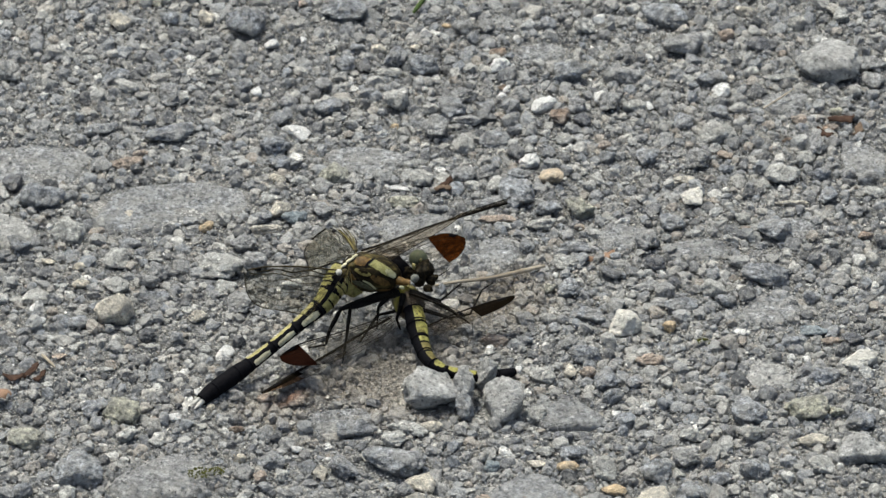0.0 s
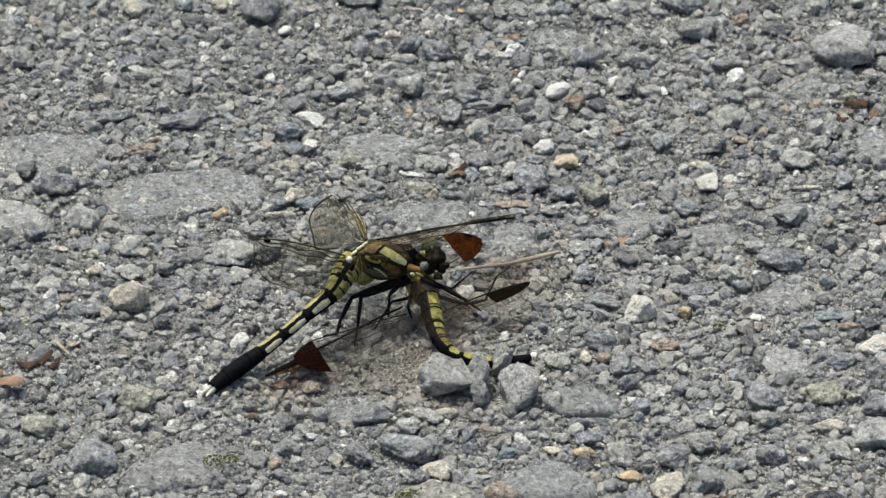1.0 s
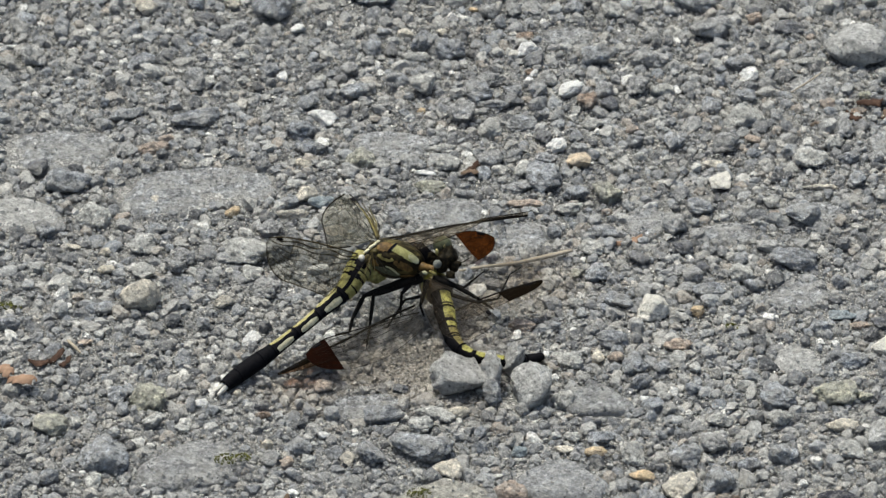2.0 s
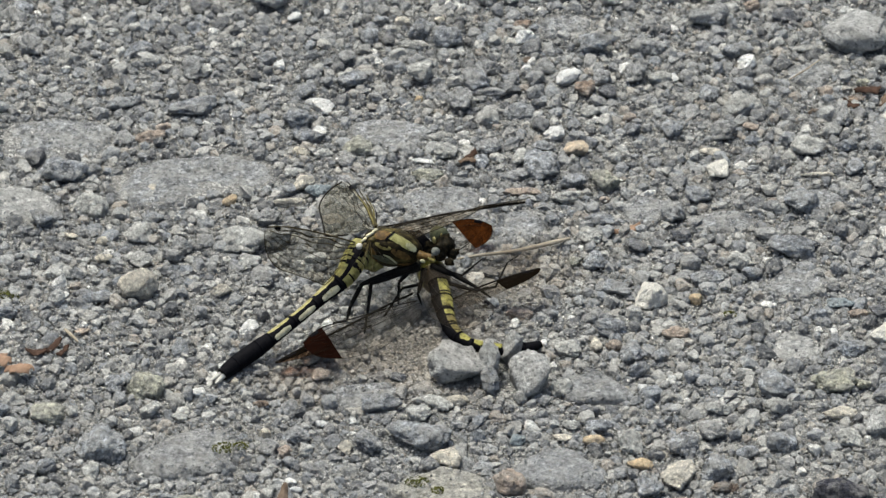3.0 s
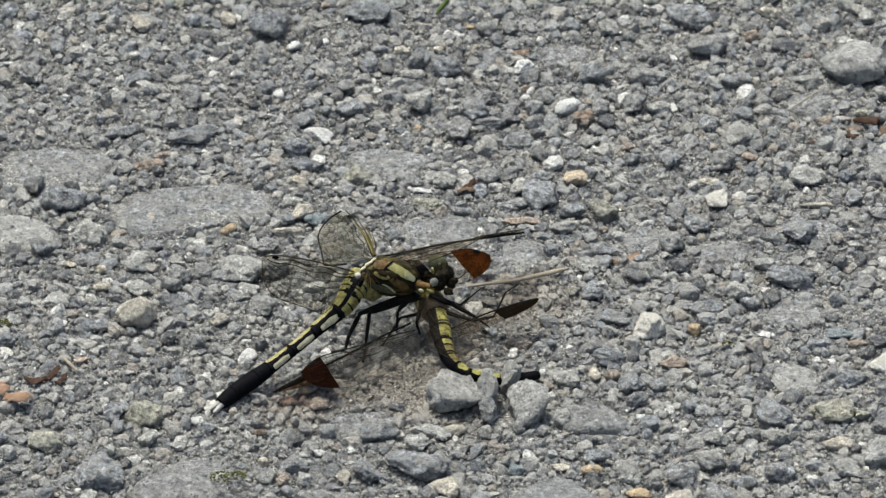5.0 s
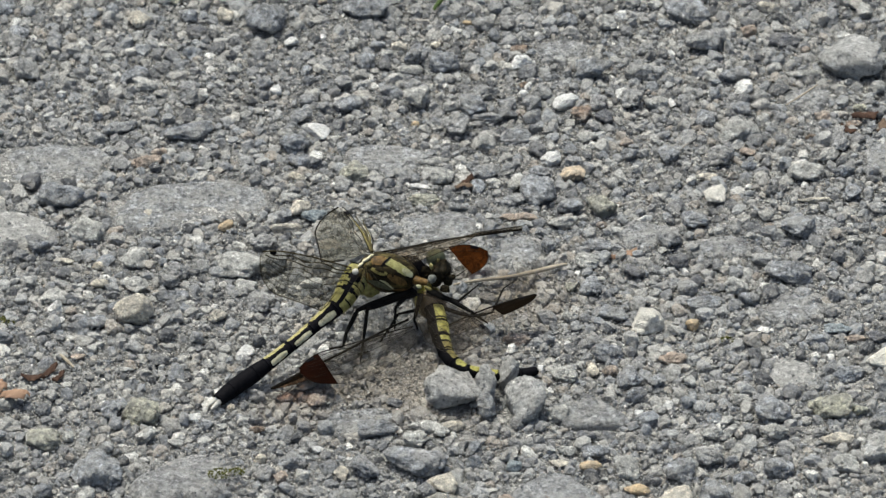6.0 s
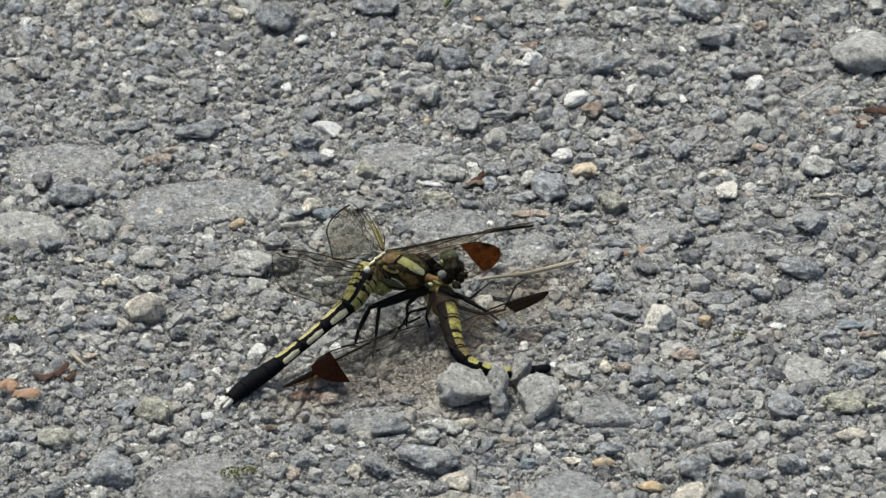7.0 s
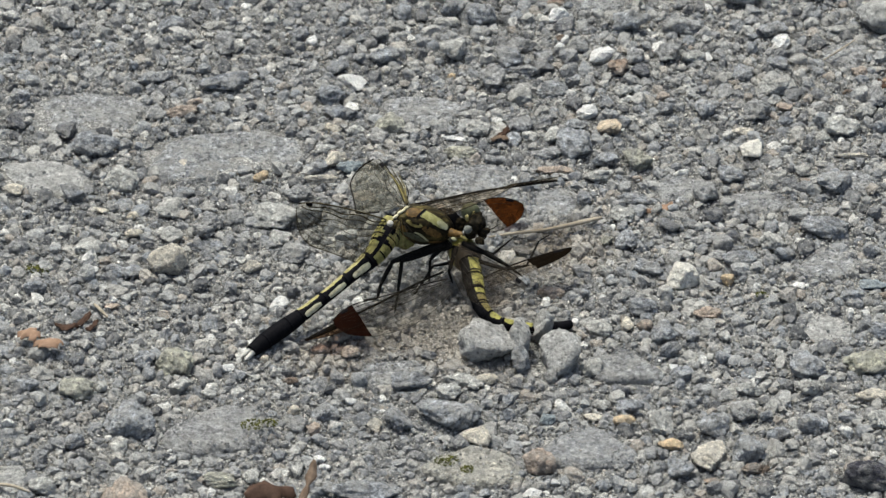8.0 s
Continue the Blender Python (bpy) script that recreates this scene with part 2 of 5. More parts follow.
def splinter(rng, corners):
    """A crushed chip about 2 across: the hull of a few random corners."""
    bm = bmesh.new()
    for p in rng.normal(size=(corners, 3)):
        bm.verts.new(Vector(p).normalized() * rng.uniform(0.8, 1.0))
    out = bmesh.ops.convex_hull(bm, input=bm.verts)
    bmesh.ops.delete(bm, geom=[p for p in bm.verts if not p.link_faces], context="VERTS")
    bm.verts.index_update()
    v = np.array([p.co[:] for p in bm.verts])
    f = np.array([[p.index for p in q.verts] for q in bm.faces])
    bm.free()
    return v, f


KEPT = []  # centre and half-width of each stone set down singly, so that the loose gravel keeps clear of it


FLATS = []  # centre, half-axes, turn and top of each flat stone, on which fine grit lies


def lie(x, y):
    """The height on which grit comes to rest."""
    z = height(x, y)
    for u, v, a, b, w, top in FLATS:
        p, q = x - u, y - v
        p, q = p * math.cos(w) + q * math.sin(w), q * math.cos(w) - p * math.sin(w)
        if (p / a) ** 2 + (q / b) ** 2 < 0.8:
            return height(u, v) + top
    return z


def turn(rng):
    q = rng.normal(size=4)
    w, x, y, z = q / np.linalg.norm(q)
    return np.array([[1 - 2 * (y * y + z * z), 2 * (x * y - z * w), 2 * (x * z + y * w)],
                     [2 * (x * y + z * w), 1 - 2 * (x * x + z * z), 2 * (y * z - x * w)],
                     [2 * (x * z - y * w), 2 * (y * z + x * w), 1 - 2 * (x * x + y * y)]])


def crumb(rng, level):
    """A worn, crumbly stone about 2 across."""
    if level not in BALLS:
        BALLS[level] = ball(level)
    return chipped(rng, level, 8, 0.48, 0.26, 40.0)


def build_gravel(name, label, rng, sizes, half, inner, corners, crowd, sink, kinds=36, material=None):
    """Loose stones, the largest first, each where it overlaps the others no more than crowd allows."""
    shapes = [splinter(rng, corners) for _ in range(kinds)]
    lumps = [crumb(rng, 1) for _ in range(kinds)]
    rocks = [crumb(rng, 2) for _ in range(kinds)]
    cell = 2.0 * crowd * max(sizes)
    grid = {}
    fine = max(sizes) < 0.0005

    def free(x, y, r):
        ci, cj = int(x // cell), int(y // cell)
        for i in range(ci - 1, ci + 2):
            for j in range(cj - 1, cj + 2):
                for px, py, pr in grid.get((i, j), ()):
                    if (px - x) ** 2 + (py - y) ** 2 < (crowd * (pr + r)) ** 2:
                        return False
        return (fine and rng.uniform() < 0.14) or all((px - x) ** 2 + (py - y) ** 2 > (pr + 0.6 * r) ** 2 for px, py, pr in near_kept(x, y))

    kept_grid = {}
    for px, py, pr in KEPT:
        reach = int(pr // 0.02) + 1
        for i in range(int(px // 0.02) - reach, int(px // 0.02) + reach + 1):
            for j in range(int(py // 0.02) - reach, int(py // 0.02) + reach + 1):
                kept_grid.setdefault((i, j), []).append((px, py, pr))

    def near_kept(x, y):
        return kept_grid.get((int(x // 0.02), int(y // 0.02)), ())

    bare = ((-0.0095, -0.045, 0.008), (0.010, -0.020, 0.004))
    verts, tris, count = [], [], 0
    for r in sorted(sizes, reverse=True):
        for _ in range(3):
            x, y = rng.uniform(-half, half, 2)
            if r > 0.00055 and any((x - u) ** 2 + (y - v) ** 2 < w * w for u, v, w in bare):
                continue
            if (not inner or max(abs(x), abs(y)) >= inner) and free(x, y, r):
                grid.setdefault((int(x // cell), int(y // cell)), []).append((x, y, r))
                form, faces = (rocks if r > 0.0013 else lumps if r > 0.00075 else shapes)[rng.integers(kinds)] if half < 0.2 else shapes[rng.integers(kinds)]
                p = form * rng.uniform(0.72, 1.15, 3)
                p = (p @ turn(rng).T) * (r, r, r * 0.86)
                verts.append(p + (x, y, (lie(x, y) if fine else height(x, y)) + r * rng.uniform(*sink)))
                tris.append(faces + count)
                count += len(p)
                break
    ob = new(name, link_mesh(name, np.concatenate(verts), np.concatenate(tris), material or GRAVEL, False))
    return tagged(ob, label, "gravel", kind="stuff")


SHAPES = {}


def shape(level, kind, hard):
    """One of a few stone meshes of that fineness, shared by all that look alike."""
    if (level, kind, hard) not in SHAPES:
        rng = np.random.default_rng(100 * level + kind)
        if hard == 3:
            p, f = slab_form(rng)
        elif hard == 2:
            p, f = chipped(rng, level, 8, 0.36, 0.14, 60.0)
        else:
            p, f = chipped(rng, level, 10 if hard else 14, 0.52 if hard else 0.6, 0.22, 24.0)
        SHAPES[level, kind, hard] = link_mesh("stone", p, f, STONES["grey"])
    return SHAPES[level, kind, hard]


SAYS = {
    "grey": "weathered grey stone lying in the gravel", "blue": "blue-grey crushed stone lying in the gravel", "dark": "dark slate-grey stone lying in the gravel",
    "light": "pale grey dusty stone lying in the gravel", "white": "small white quartz pebble in the gravel", "buff": "buff-coloured stone lying in the gravel",
    "pink": "pinkish brown stone lying in the gravel", "orange": "small orange-brown pebble in the gravel", "rust": "rusty brown fragment in the gravel",
    "moss": "olive-grey stone with lichen in the gravel", "slab": "flat grey stone embedded in the gravel", "teal": "blue-green grey pebble in the gravel",
    "pale": "flat pale grey stone embedded in the gravel", "dslab": "flat dark grey stone embedded in the gravel", "mslab": "flat lichen-spotted stone embedded in the gravel",
    "block": "flat-topped grey stone standing proud of the gravel", "ink": "blue-black smooth stone on the gravel",
    "big": "large speckled grey stone resting on the gravel", "cream": "cream-white angular stone on the gravel", "peach": "peach and white stone on the gravel",
}
COUNT = [0]


def stone(kind, x, y, wide, deep, high, up, rz):
    """A stone set down singly; millimetres and degrees."""
    COUNT[0] += 1
    k = COUNT[0]
    size = max(wide, deep)
    level = 4 if size > 4.5 else 3
    flat = kind in ("slab", "pale", "dslab", "mslab", "block")
    ob = new("stone", shape(level, k % 14, 3 if flat else 2 if kind in ("big", "white", "cream", "peach", "buff", "orange") else int(k % 4 != 0)))
    ob.material_slots[0].link = "OBJECT"
    ob.material_slots[0].material = STONES[kind]
    if flat:
        wide, deep = wide * 1.14, deep * 1.14
        high = 0.22 * min(wide, deep) + 0.8
        up = (1.9 if kind in ("dslab", "mslab", "block") else 0.65) - 0.5 * high
    else:
        high, up = high * 1.18, up + high * 0.08
    x, y, wide, deep, high, up = (v / 1000 for v in (x, y, wide, deep, high, up))
    side = math.sin(k * 12.9898) * 4 if not flat else 0
    ob.matrix_world = pose(x, y, height(x, y) + up, side, side * 0.7, rz) @ Matrix.Diagonal((wide / 2 * (1, -1)[k % 2], deep / 2 * (1, -1)[k // 2 % 2], high / 2, 1))
    KEPT.append((x, y, min(wide, deep) / 2 * (0.70 if flat else 0.85)))
    if flat:
        FLATS.append((x, y, wide / 2, deep / 2, radians(rz), up + high * 0.42))
    if wide > 1.3 * deep or deep > 1.3 * wide:
        long, along = max(wide, deep) / 2, radians(rz) + (0 if wide > deep else math.pi / 2)
        for s in (-1, 1):
            step = s * (long - min(wide, deep) / 2) * 0.95
            KEPT.append((x + step * math.cos(along), y + step * math.sin(along), min(wide, deep) / 2 * 0.72))
    tagged(ob, SAYS[kind], "stone", "stones in the gravel")


stone("blue", -65.2, 58.6, 6.8, 4.1, 2.2, 0.6, 32)
stone("buff", -64.9, 78.2, 4.6, 4.2, 2.7, 1.1, -25)
stone("dark", -52.8, 73.9, 5.0, 4.0, 2.3, 0.9, 0)
stone("blue", -55.0, 79.7, 4.0, 3.3, 2.2, 0.9, 0)
stone("grey", -86.7, 61.0, 5.5, 5.5, 3.7, 1.5, 0)
stone("light", -78.9, 63.4, 2.2, 3.3, 1.2, 0.5, 0)
stone("blue", -54.1, 39.0, 10.4, 5.7, 2.7, 0.8, 14)
stone("blue", -67.6, 41.8, 7.7, 3.1, 2.4, 0.7, 23)
stone("slab", -80.6, 30.0, 24.2, 15.6, 5.5, -1.3, 5)
stone("blue", -72.2, 46.1, 2.2, 2.0, 1.6, 0.7, 0)
stone("pink", -59.8, 33.4, 3.3, 2.3, 1.4, 0.6, 0)
stone("pink", -62.2, 30.1, 6.6, 2.6, 2.0, 0.6, 14)
stone("buff", -47.6, 80.2, 3.3, 3.5, 2.1, 0.9, 0)
stone("light", -45.5, 60.7, 3.3, 2.2, 1.5, 0.6, 0)
stone("buff", -73.2, 82.9, 2.2, 1.9, 1.0, 0.4, 0)
stone("moss", -57.4, 85.0, 2.6, 2.5, 1.7, 0.7, 0)
stone("light", -51.6, 52.1, 2.4, 2.9, 1.8, 0.7, 0)
stone("light", -44.8, 52.9, 2.6, 2.3, 1.4, 0.6, 0)
stone("light", -71.0, 66.0, 3.7, 1.9, 1.3, 0.5, 0)
stone("grey", -54.4, 52.3, 4.4, 6.6, 3.0, 1.2, 0)
stone("blue", -73.7, 58.8, 2.4, 2.5, 1.2, 0.5, 0)
stone("blue", -39.0, 76.8, 9.0, 8.9, 6.3, 1.8, 45)
stone("blue", -19.5, 81.2, 10.1, 6.7, 4.4, 1.2, 0)
stone("white", -34.4, 70.1, 3.3, 3.6, 2.0, 0.8, -17)
stone("white", -28.2, 72.7, 1.8, 2.3, 1.0, 0.4, 0)
stone("light", -22.5, 69.0, 2.6, 2.3, 1.8, 0.7, 0)
stone("blue", -17.2, 69.6, 3.3, 2.9, 1.8, 0.7, 0)
stone("buff", -12.9, 69.1, 3.3, 2.7, 1.9, 0.8, 0)
stone("blue", -9.5, 65.1, 5.1, 4.6, 3.6, 1.4, 0)
stone("buff", -5.5, 70.2, 2.2, 1.6, 1.1, 0.5, 0)
stone("blue", -3.8, 62.3, 6.6, 5.6, 4.4, 1.2, 0)
stone("blue", -19.6, 63.6, 4.4, 4.4, 2.6, 1.0, 0)
stone("dark", -15.7, 63.6, 2.9, 4.3, 2.0, 0.8, 0)
stone("light", -10.6, 61.4, 6.2, 2.9, 1.8, 0.5, 0)
stone("light", -9.4, 49.4, 5.0, 6.1, 3.6, 1.5, 0)
stone("white", -37.2, 54.0, 2.6, 2.3, 1.8, 0.7, 0)
stone("blue", -39.8, 56.3, 4.4, 4.1, 2.0, 0.8, 0)
stone("grey", -24.1, 55.7, 4.4, 4.6, 2.4, 1.0, 0)
stone("dark", -25.7, 53.1, 2.9, 3.9, 1.7, 0.7, 0)
stone("blue", -30.8, 57.5, 3.3, 2.5, 2.0, 0.8, 0)
stone("blue", -22.9, 47.8, 6.6, 5.2, 3.2, 0.9, 0)
stone("grey", -30.7, 49.8, 4.0, 3.3, 2.2, 0.9, 0)
stone("white", -29.0, 39.9, 6.2, 3.6, 2.0, 0.6, -35)
stone("blue", -33.3, 34.1, 6.2, 5.7, 3.6, 1.0, 0)
stone("slab", -16.0, 31.0, 16.5, 10.2, 5.8, -1.3, 0)
stone("light", -5.5, 28.5, 5.5, 2.2, 1.5, 0.6, 0)
stone("orange", -9.6, 42.5, 1.8, 1.7, 1.1, 0.4, 0)
stone("blue", -7.2, 42.4, 2.2, 1.5, 1.2, 0.5, 0)
stone("orange", 0.7, 78.3, 2.0, 1.6, 1.1, 0.5, 0)
stone("blue", -31.0, 28.1, 6.6, 3.8, 3.0, 0.8, 0)
stone("grey", -1.6, 39.8, 5.5, 6.5, 4.0, 1.6, 0)
stone("pink", -28.3, 85.2, 2.2, 1.5, 1.2, 0.5, 0)
stone("grey", -2.7, 80.3, 4.8, 2.7, 1.9, 0.8, 0)
stone("rust", 10.9, 68.8, 4.0, 2.8, 1.4, 0.6, 17)
stone("white", 11.4, 63.1, 4.6, 3.6, 2.8, 1.1, 0)
stone("blue", 25.5, 60.7, 6.6, 6.0, 4.9, 1.4, 0)
stone("dark", 0.7, 62.5, 2.9, 2.3, 1.8, 0.7, 0)
stone("grey", 4.0, 53.0, 6.6, 4.2, 2.7, 0.8, 0)
stone("blue", 1.8, 46.9, 5.5, 6.4, 3.8, 1.5, 0)
stone("blue", 8.5, 49.0, 4.0, 3.4, 1.8, 0.7, 0)
stone("grey", 15.3, 52.4, 4.4, 3.9, 3.0, 1.2, 0)
stone("white", 19.7, 49.4, 6.2, 4.2, 2.7, 0.8, 49)
stone("rust", 23.1, 44.6, 4.2, 5.0, 2.5, 1.0, 0)
stone("dark", 27.5, 43.5, 3.7, 4.4, 2.1, 0.8, 0)
stone("rust", 11.9, 56.4, 2.2, 1.6, 1.2, 0.5, 0)
stone("white", 12.7, 55.7, 1.8, 1.9, 1.3, 0.5, 0)
stone("white", 11.7, 53.5, 2.4, 2.2, 1.1, 0.4, 0)
stone("blue", 10.2, 37.5, 6.4, 4.2, 3.1, 0.9, 0)
stone("dark", 14.3, 31.9, 3.7, 3.9, 2.3, 0.9, 0)
stone("white", 17.4, 29.5, 4.6, 4.0, 2.1, 0.8, 43)
stone("light", 3.8, 35.1, 5.0, 5.1, 2.8, 1.1, 0)
stone("grey", 4.0, 44.2, 7.7, 2.9, 2.1, 0.6, 0)
stone("light", 38.2, 48.6, 5.1, 3.3, 2.6, 1.0, 0)
stone("white", 40.9, 49.9, 2.0, 3.0, 1.1, 0.4, 0)
stone("grey", 43.1, 49.8, 3.3, 3.3, 2.2, 0.9, 0)
stone("white", 41.1, 67.3, 2.0, 2.6, 1.1, 0.4, 0)
stone("blue", 44.7, 80.0, 9.5, 6.2, 4.4, 1.2, -9)
stone("blue", 40.2, 30.7, 4.4, 5.7, 2.7, 1.1, 0)
stone("blue", 32.4, 30.7, 3.7, 3.3, 2.6, 1.0, 0)
stone("pink", 31.9, 35.2, 2.9, 2.0, 1.6, 0.7, 0)
stone("light", 24.1, 37.1, 4.4, 2.9, 1.8, 0.7, 0)
stone("grey", 26.5, 48.5, 3.7, 4.1, 2.8, 1.1, 0)
stone("grey", 33.2, 49.4, 4.8, 5.5, 3.0, 1.2, 0)
stone("slab", 19.6, 69.6, 12.1, 7.4, 5.2, -0.9, 0)
stone("blue", 20.5, 78.2, 4.8, 4.1, 2.0, 0.8, 0)
stone("grey", 4.1, 77.0, 4.4, 4.3, 2.3, 0.9, 0)
stone("grey", 8.8, 77.1, 3.3, 4.9, 2.1, 0.8, 0)
stone("grey", 35.6, 59.8, 8.8, 5.0, 3.3, 0.9, 0)
stone("light", 28.5, 77.9, 4.4, 4.9, 2.6, 1.0, 0)
stone("big", 76.8, 62.4, 13.4, 13.8, 6.8, 1.9, 0)
stone("grey", 48.2, 69.0, 8.8, 5.7, 4.4, 1.2, 17)
# dark tone here paints in a stone's shaded underside
stone("dark", 64.0, 70.3, 7.5, 4.0, 2.3, 0.6, 9)
stone("pink", 56.8, 73.6, 3.7, 2.7, 2.2, 0.9, 0)
stone("buff", 60.9, 82.2, 4.6, 2.8, 2.2, 0.9, 0)
stone("light", 80.2, 80.5, 3.7, 4.7, 2.3, 0.9, -32)
stone("light", 61.5, 60.4, 3.1, 3.2, 1.9, 0.8, 0)
stone("blue", 53.6, 58.0, 6.6, 4.3, 2.7, 0.8, 0)
stone("grey", 49.7, 61.1, 3.3, 2.5, 1.7, 0.7, 0)
stone("light", 53.7, 37.8, 8.4, 6.4, 4.2, 1.2, 20)
stone("rust", 67.9, 67.6, 2.2, 1.7, 1.1, 0.4, 0)
stone("light", 67.7, 58.4, 7.7, 2.5, 1.7, 0.5, 0)
stone("slab", 68.0, 49.6, 9.9, 7.4, 6.9, -1.8, 9)
stone("light", 81.6, 52.8, 3.7, 3.8, 2.3, 0.9, 0)
stone("dark", 81.3, 43.9, 3.1, 3.0, 2.1, 0.8, 0)
stone("pink", 55.6, 30.9, 3.3, 3.0, 1.6, 0.7, 0)
stone("light", 71.3, 29.0, 3.7, 5.6, 2.3, 0.9, -45)
stone("slab", 83.0, 29.7, 11.6, 11.5, 7.0, -1.8, 20)
stone("grey", 73.7, 33.5, 4.4, 6.6, 2.9, 1.2, 0)
stone("dark", 77.1, 35.1, 3.3, 3.8, 1.8, 0.7, 0)
stone("blue", 47.7, 43.2, 4.4, 4.4, 2.6, 1.0, 0)
stone("grey", 50.2, 28.4, 5.5, 5.0, 3.3, 1.3, 0)
stone("grey", 85.3, 63.6, 6.8, 5.7, 2.7, 0.8, 0)
stone("grey", 85.6, 55.9, 4.4, 4.2, 2.8, 1.1, 0)
stone("moss", 78.0, 46.2, 2.9, 2.2, 1.5, 0.6, 0)
stone("rust", 76.7, 40.9, 3.3, 2.2, 1.1, 0.4, 0)
stone("pink", 70.6, 43.0, 3.3, 2.8, 1.9, 0.7, 0)
stone("rust", 68.2, 36.7, 2.6, 1.4, 0.9, 0.4, 0)
stone("blue", 54.5, 46.8, 4.4, 3.3, 2.3, 0.9, 0)
stone("dark", -84.6, 22.0, 4.0, 5.9, 2.5, 1.0, 0)
stone("blue", -78.5, 16.3, 9.5, 6.5, 4.6, 1.3, 9)
stone("blue", -73.3, 18.0, 4.2, 2.7, 1.9, 0.8, 0)
stone("pale", -88.7, 7.3, 16.5, 11.9, 5.0, -1.2, 0)
stone("blue", -82.4, -0.1, 5.1, 4.6, 3.2, 1.3, 0)
stone("light", -73.1, 4.5, 6.8, 5.7, 4.7, 1.3, -17)
stone("slab", -53.8, 15.3, 33.0, 17.9, 5.5, -1.1, 7)
stone("buff", -61.4, 11.6, 2.4, 2.6, 1.6, 0.6, 0)
stone("orange", -46.2, 6.0, 3.0, 3.0, 1.7, 0.7, 0)
stone("light", -66.7, 9.4, 2.2, 2.8, 1.4, 0.5, 0)
stone("blue", -60.9, 0.1, 4.4, 3.3, 1.9, 0.7, 0)
stone("light", -63.5, -6.5, 6.2, 5.9, 3.4, 1.0, 17)
stone("buff", -70.6, -7.4, 2.6, 2.5, 1.7, 0.7, 0)
stone("buff", -76.7, -4.8, 2.9, 2.4, 1.3, 0.5, 0)
stone("buff", -70.2, -13.7, 3.7, 3.2, 1.9, 0.8, 17)
stone("light", -73.9, -14.2, 3.1, 1.6, 1.2, 0.5, 0)
stone("light", -63.3, -14.5, 5.5, 4.7, 2.3, 0.9, -25)
stone("buff", -63.1, -24.4, 6.8, 7.6, 6.4, 1.9, -45)
stone("buff", -47.2, -25.1, 4.0, 3.0, 2.1, 0.8, 0)
stone("blue", -56.1, -17.7, 7.7, 3.6, 2.0, 0.6, 0)
stone("light", -43.0, -8.6, 9.7, 7.0, 3.8, 1.1, -9)
stone("grey", -56.8, -13.7, 4.4, 3.4, 2.5, 1.0, 0)
stone("light", -79.0, -17.9, 6.6, 4.5, 2.5, 0.7, 0)
stone("grey", -55.2, -10.8, 4.4, 5.8, 2.6, 1.0, 0)
stone("blue", -70.1, -26.0, 4.4, 3.5, 2.1, 0.8, 0)
stone("white", -77.2, -25.1, 1.5, 2.2, 1.1, 0.4, 0)
stone("light", -59.9, -18.4, 1.8, 1.9, 0.9, 0.4, 0)
stone("light", -49.5, -22.3, 2.6, 2.1, 1.2, 0.5, -32)
stone("teal", -29.1, 8.5, 5.1, 4.0, 2.3, 0.9, -9)
stone("buff", -31.9, 11.2, 4.6, 3.4, 2.6, 1.0, 39)
stone("blue", -35.8, 9.6, 5.1, 3.5, 2.1, 0.8, 0)
stone("buff", -34.6, 5.5, 7.0, 2.8, 2.2, 0.6, 14)
stone("grey", -23.6, 11.3, 4.8, 4.6, 2.4, 1.0, 0)
stone("light", -28.2, 22.9, 3.7, 2.7, 1.5, 0.6, 0)
stone("buff", -32.6, 23.0, 3.3, 2.2, 1.5, 0.6, 0)
stone("grey", -40.4, 22.2, 3.3, 2.8, 2.2, 0.9, 0)
stone("moss", -21.5, 24.2, 6.2, 4.9, 3.0, 0.8, 0)
stone("grey", -23.7, 19.4, 4.4, 3.6, 2.0, 0.8, 0)
stone("light", -33.7, 15.9, 4.0, 2.5, 1.3, 0.5, 0)
stone("white", -8.8, 20.4, 4.8, 1.4, 0.9, 0.4, -9)
stone("light", -4.3, 22.8, 4.8, 5.2, 2.7, 1.1, 0)
stone("moss", -7.6, 14.7, 6.6, 3.2, 2.3, 0.7, 0)
stone("blue", -1.5, 12.2, 3.3, 2.6, 2.0, 0.8, 0)
stone("slab", -5.4, 6.2, 16.5, 10.8, 5.4, -1.2, -9)
stone("grey", -38.9, -0.5, 5.5, 3.9, 2.9, 1.2, 0)
stone("light", -41.2, 6.2, 2.2, 1.9, 1.3, 0.5, 0)
stone("grey", -36.6, -7.8, 5.5, 5.3, 3.9, 1.6, 0)
stone("light", -42.0, -14.7, 4.4, 3.6, 2.0, 0.8, 0)
stone("grey", -39.1, -20.4, 5.5, 5.6, 2.9, 1.1, 0)
stone("dark", -28.3, -17.0, 3.0, 3.0, 1.7, 0.7, 0)
stone("white", -29.4, -13.8, 4.4, 2.4, 1.8, 0.7, 25)
stone("grey", -18.1, 11.8, 4.8, 3.0, 1.7, 0.7, 0)
stone("blue", 14.5, 16.5, 7.3, 9.5, 4.5, 1.3, 0)
stone("peach", 21.2, 23.5, 5.9, 4.4, 2.6, 1.0, 39)
stone("light", 10.6, 20.0, 4.4, 4.4, 2.6, 1.0, 0)
stone("grey", 4.0, 23.7, 5.5, 5.0, 3.0, 1.2, 0)
stone("blue", 2.7, 19.2, 3.0, 4.1, 2.2, 0.9, 0)
stone("blue", 15.1, 24.5, 4.8, 3.1, 1.6, 0.6, 0)
stone("grey", 9.0, 14.5, 6.6, 3.8, 1.8, 0.5, 0)
stone("blue", 20.6, 12.5, 6.2, 3.8, 3.0, 0.9, 0)
stone("moss", 26.8, 11.5, 6.2, 5.6, 4.4, 1.2, 0)
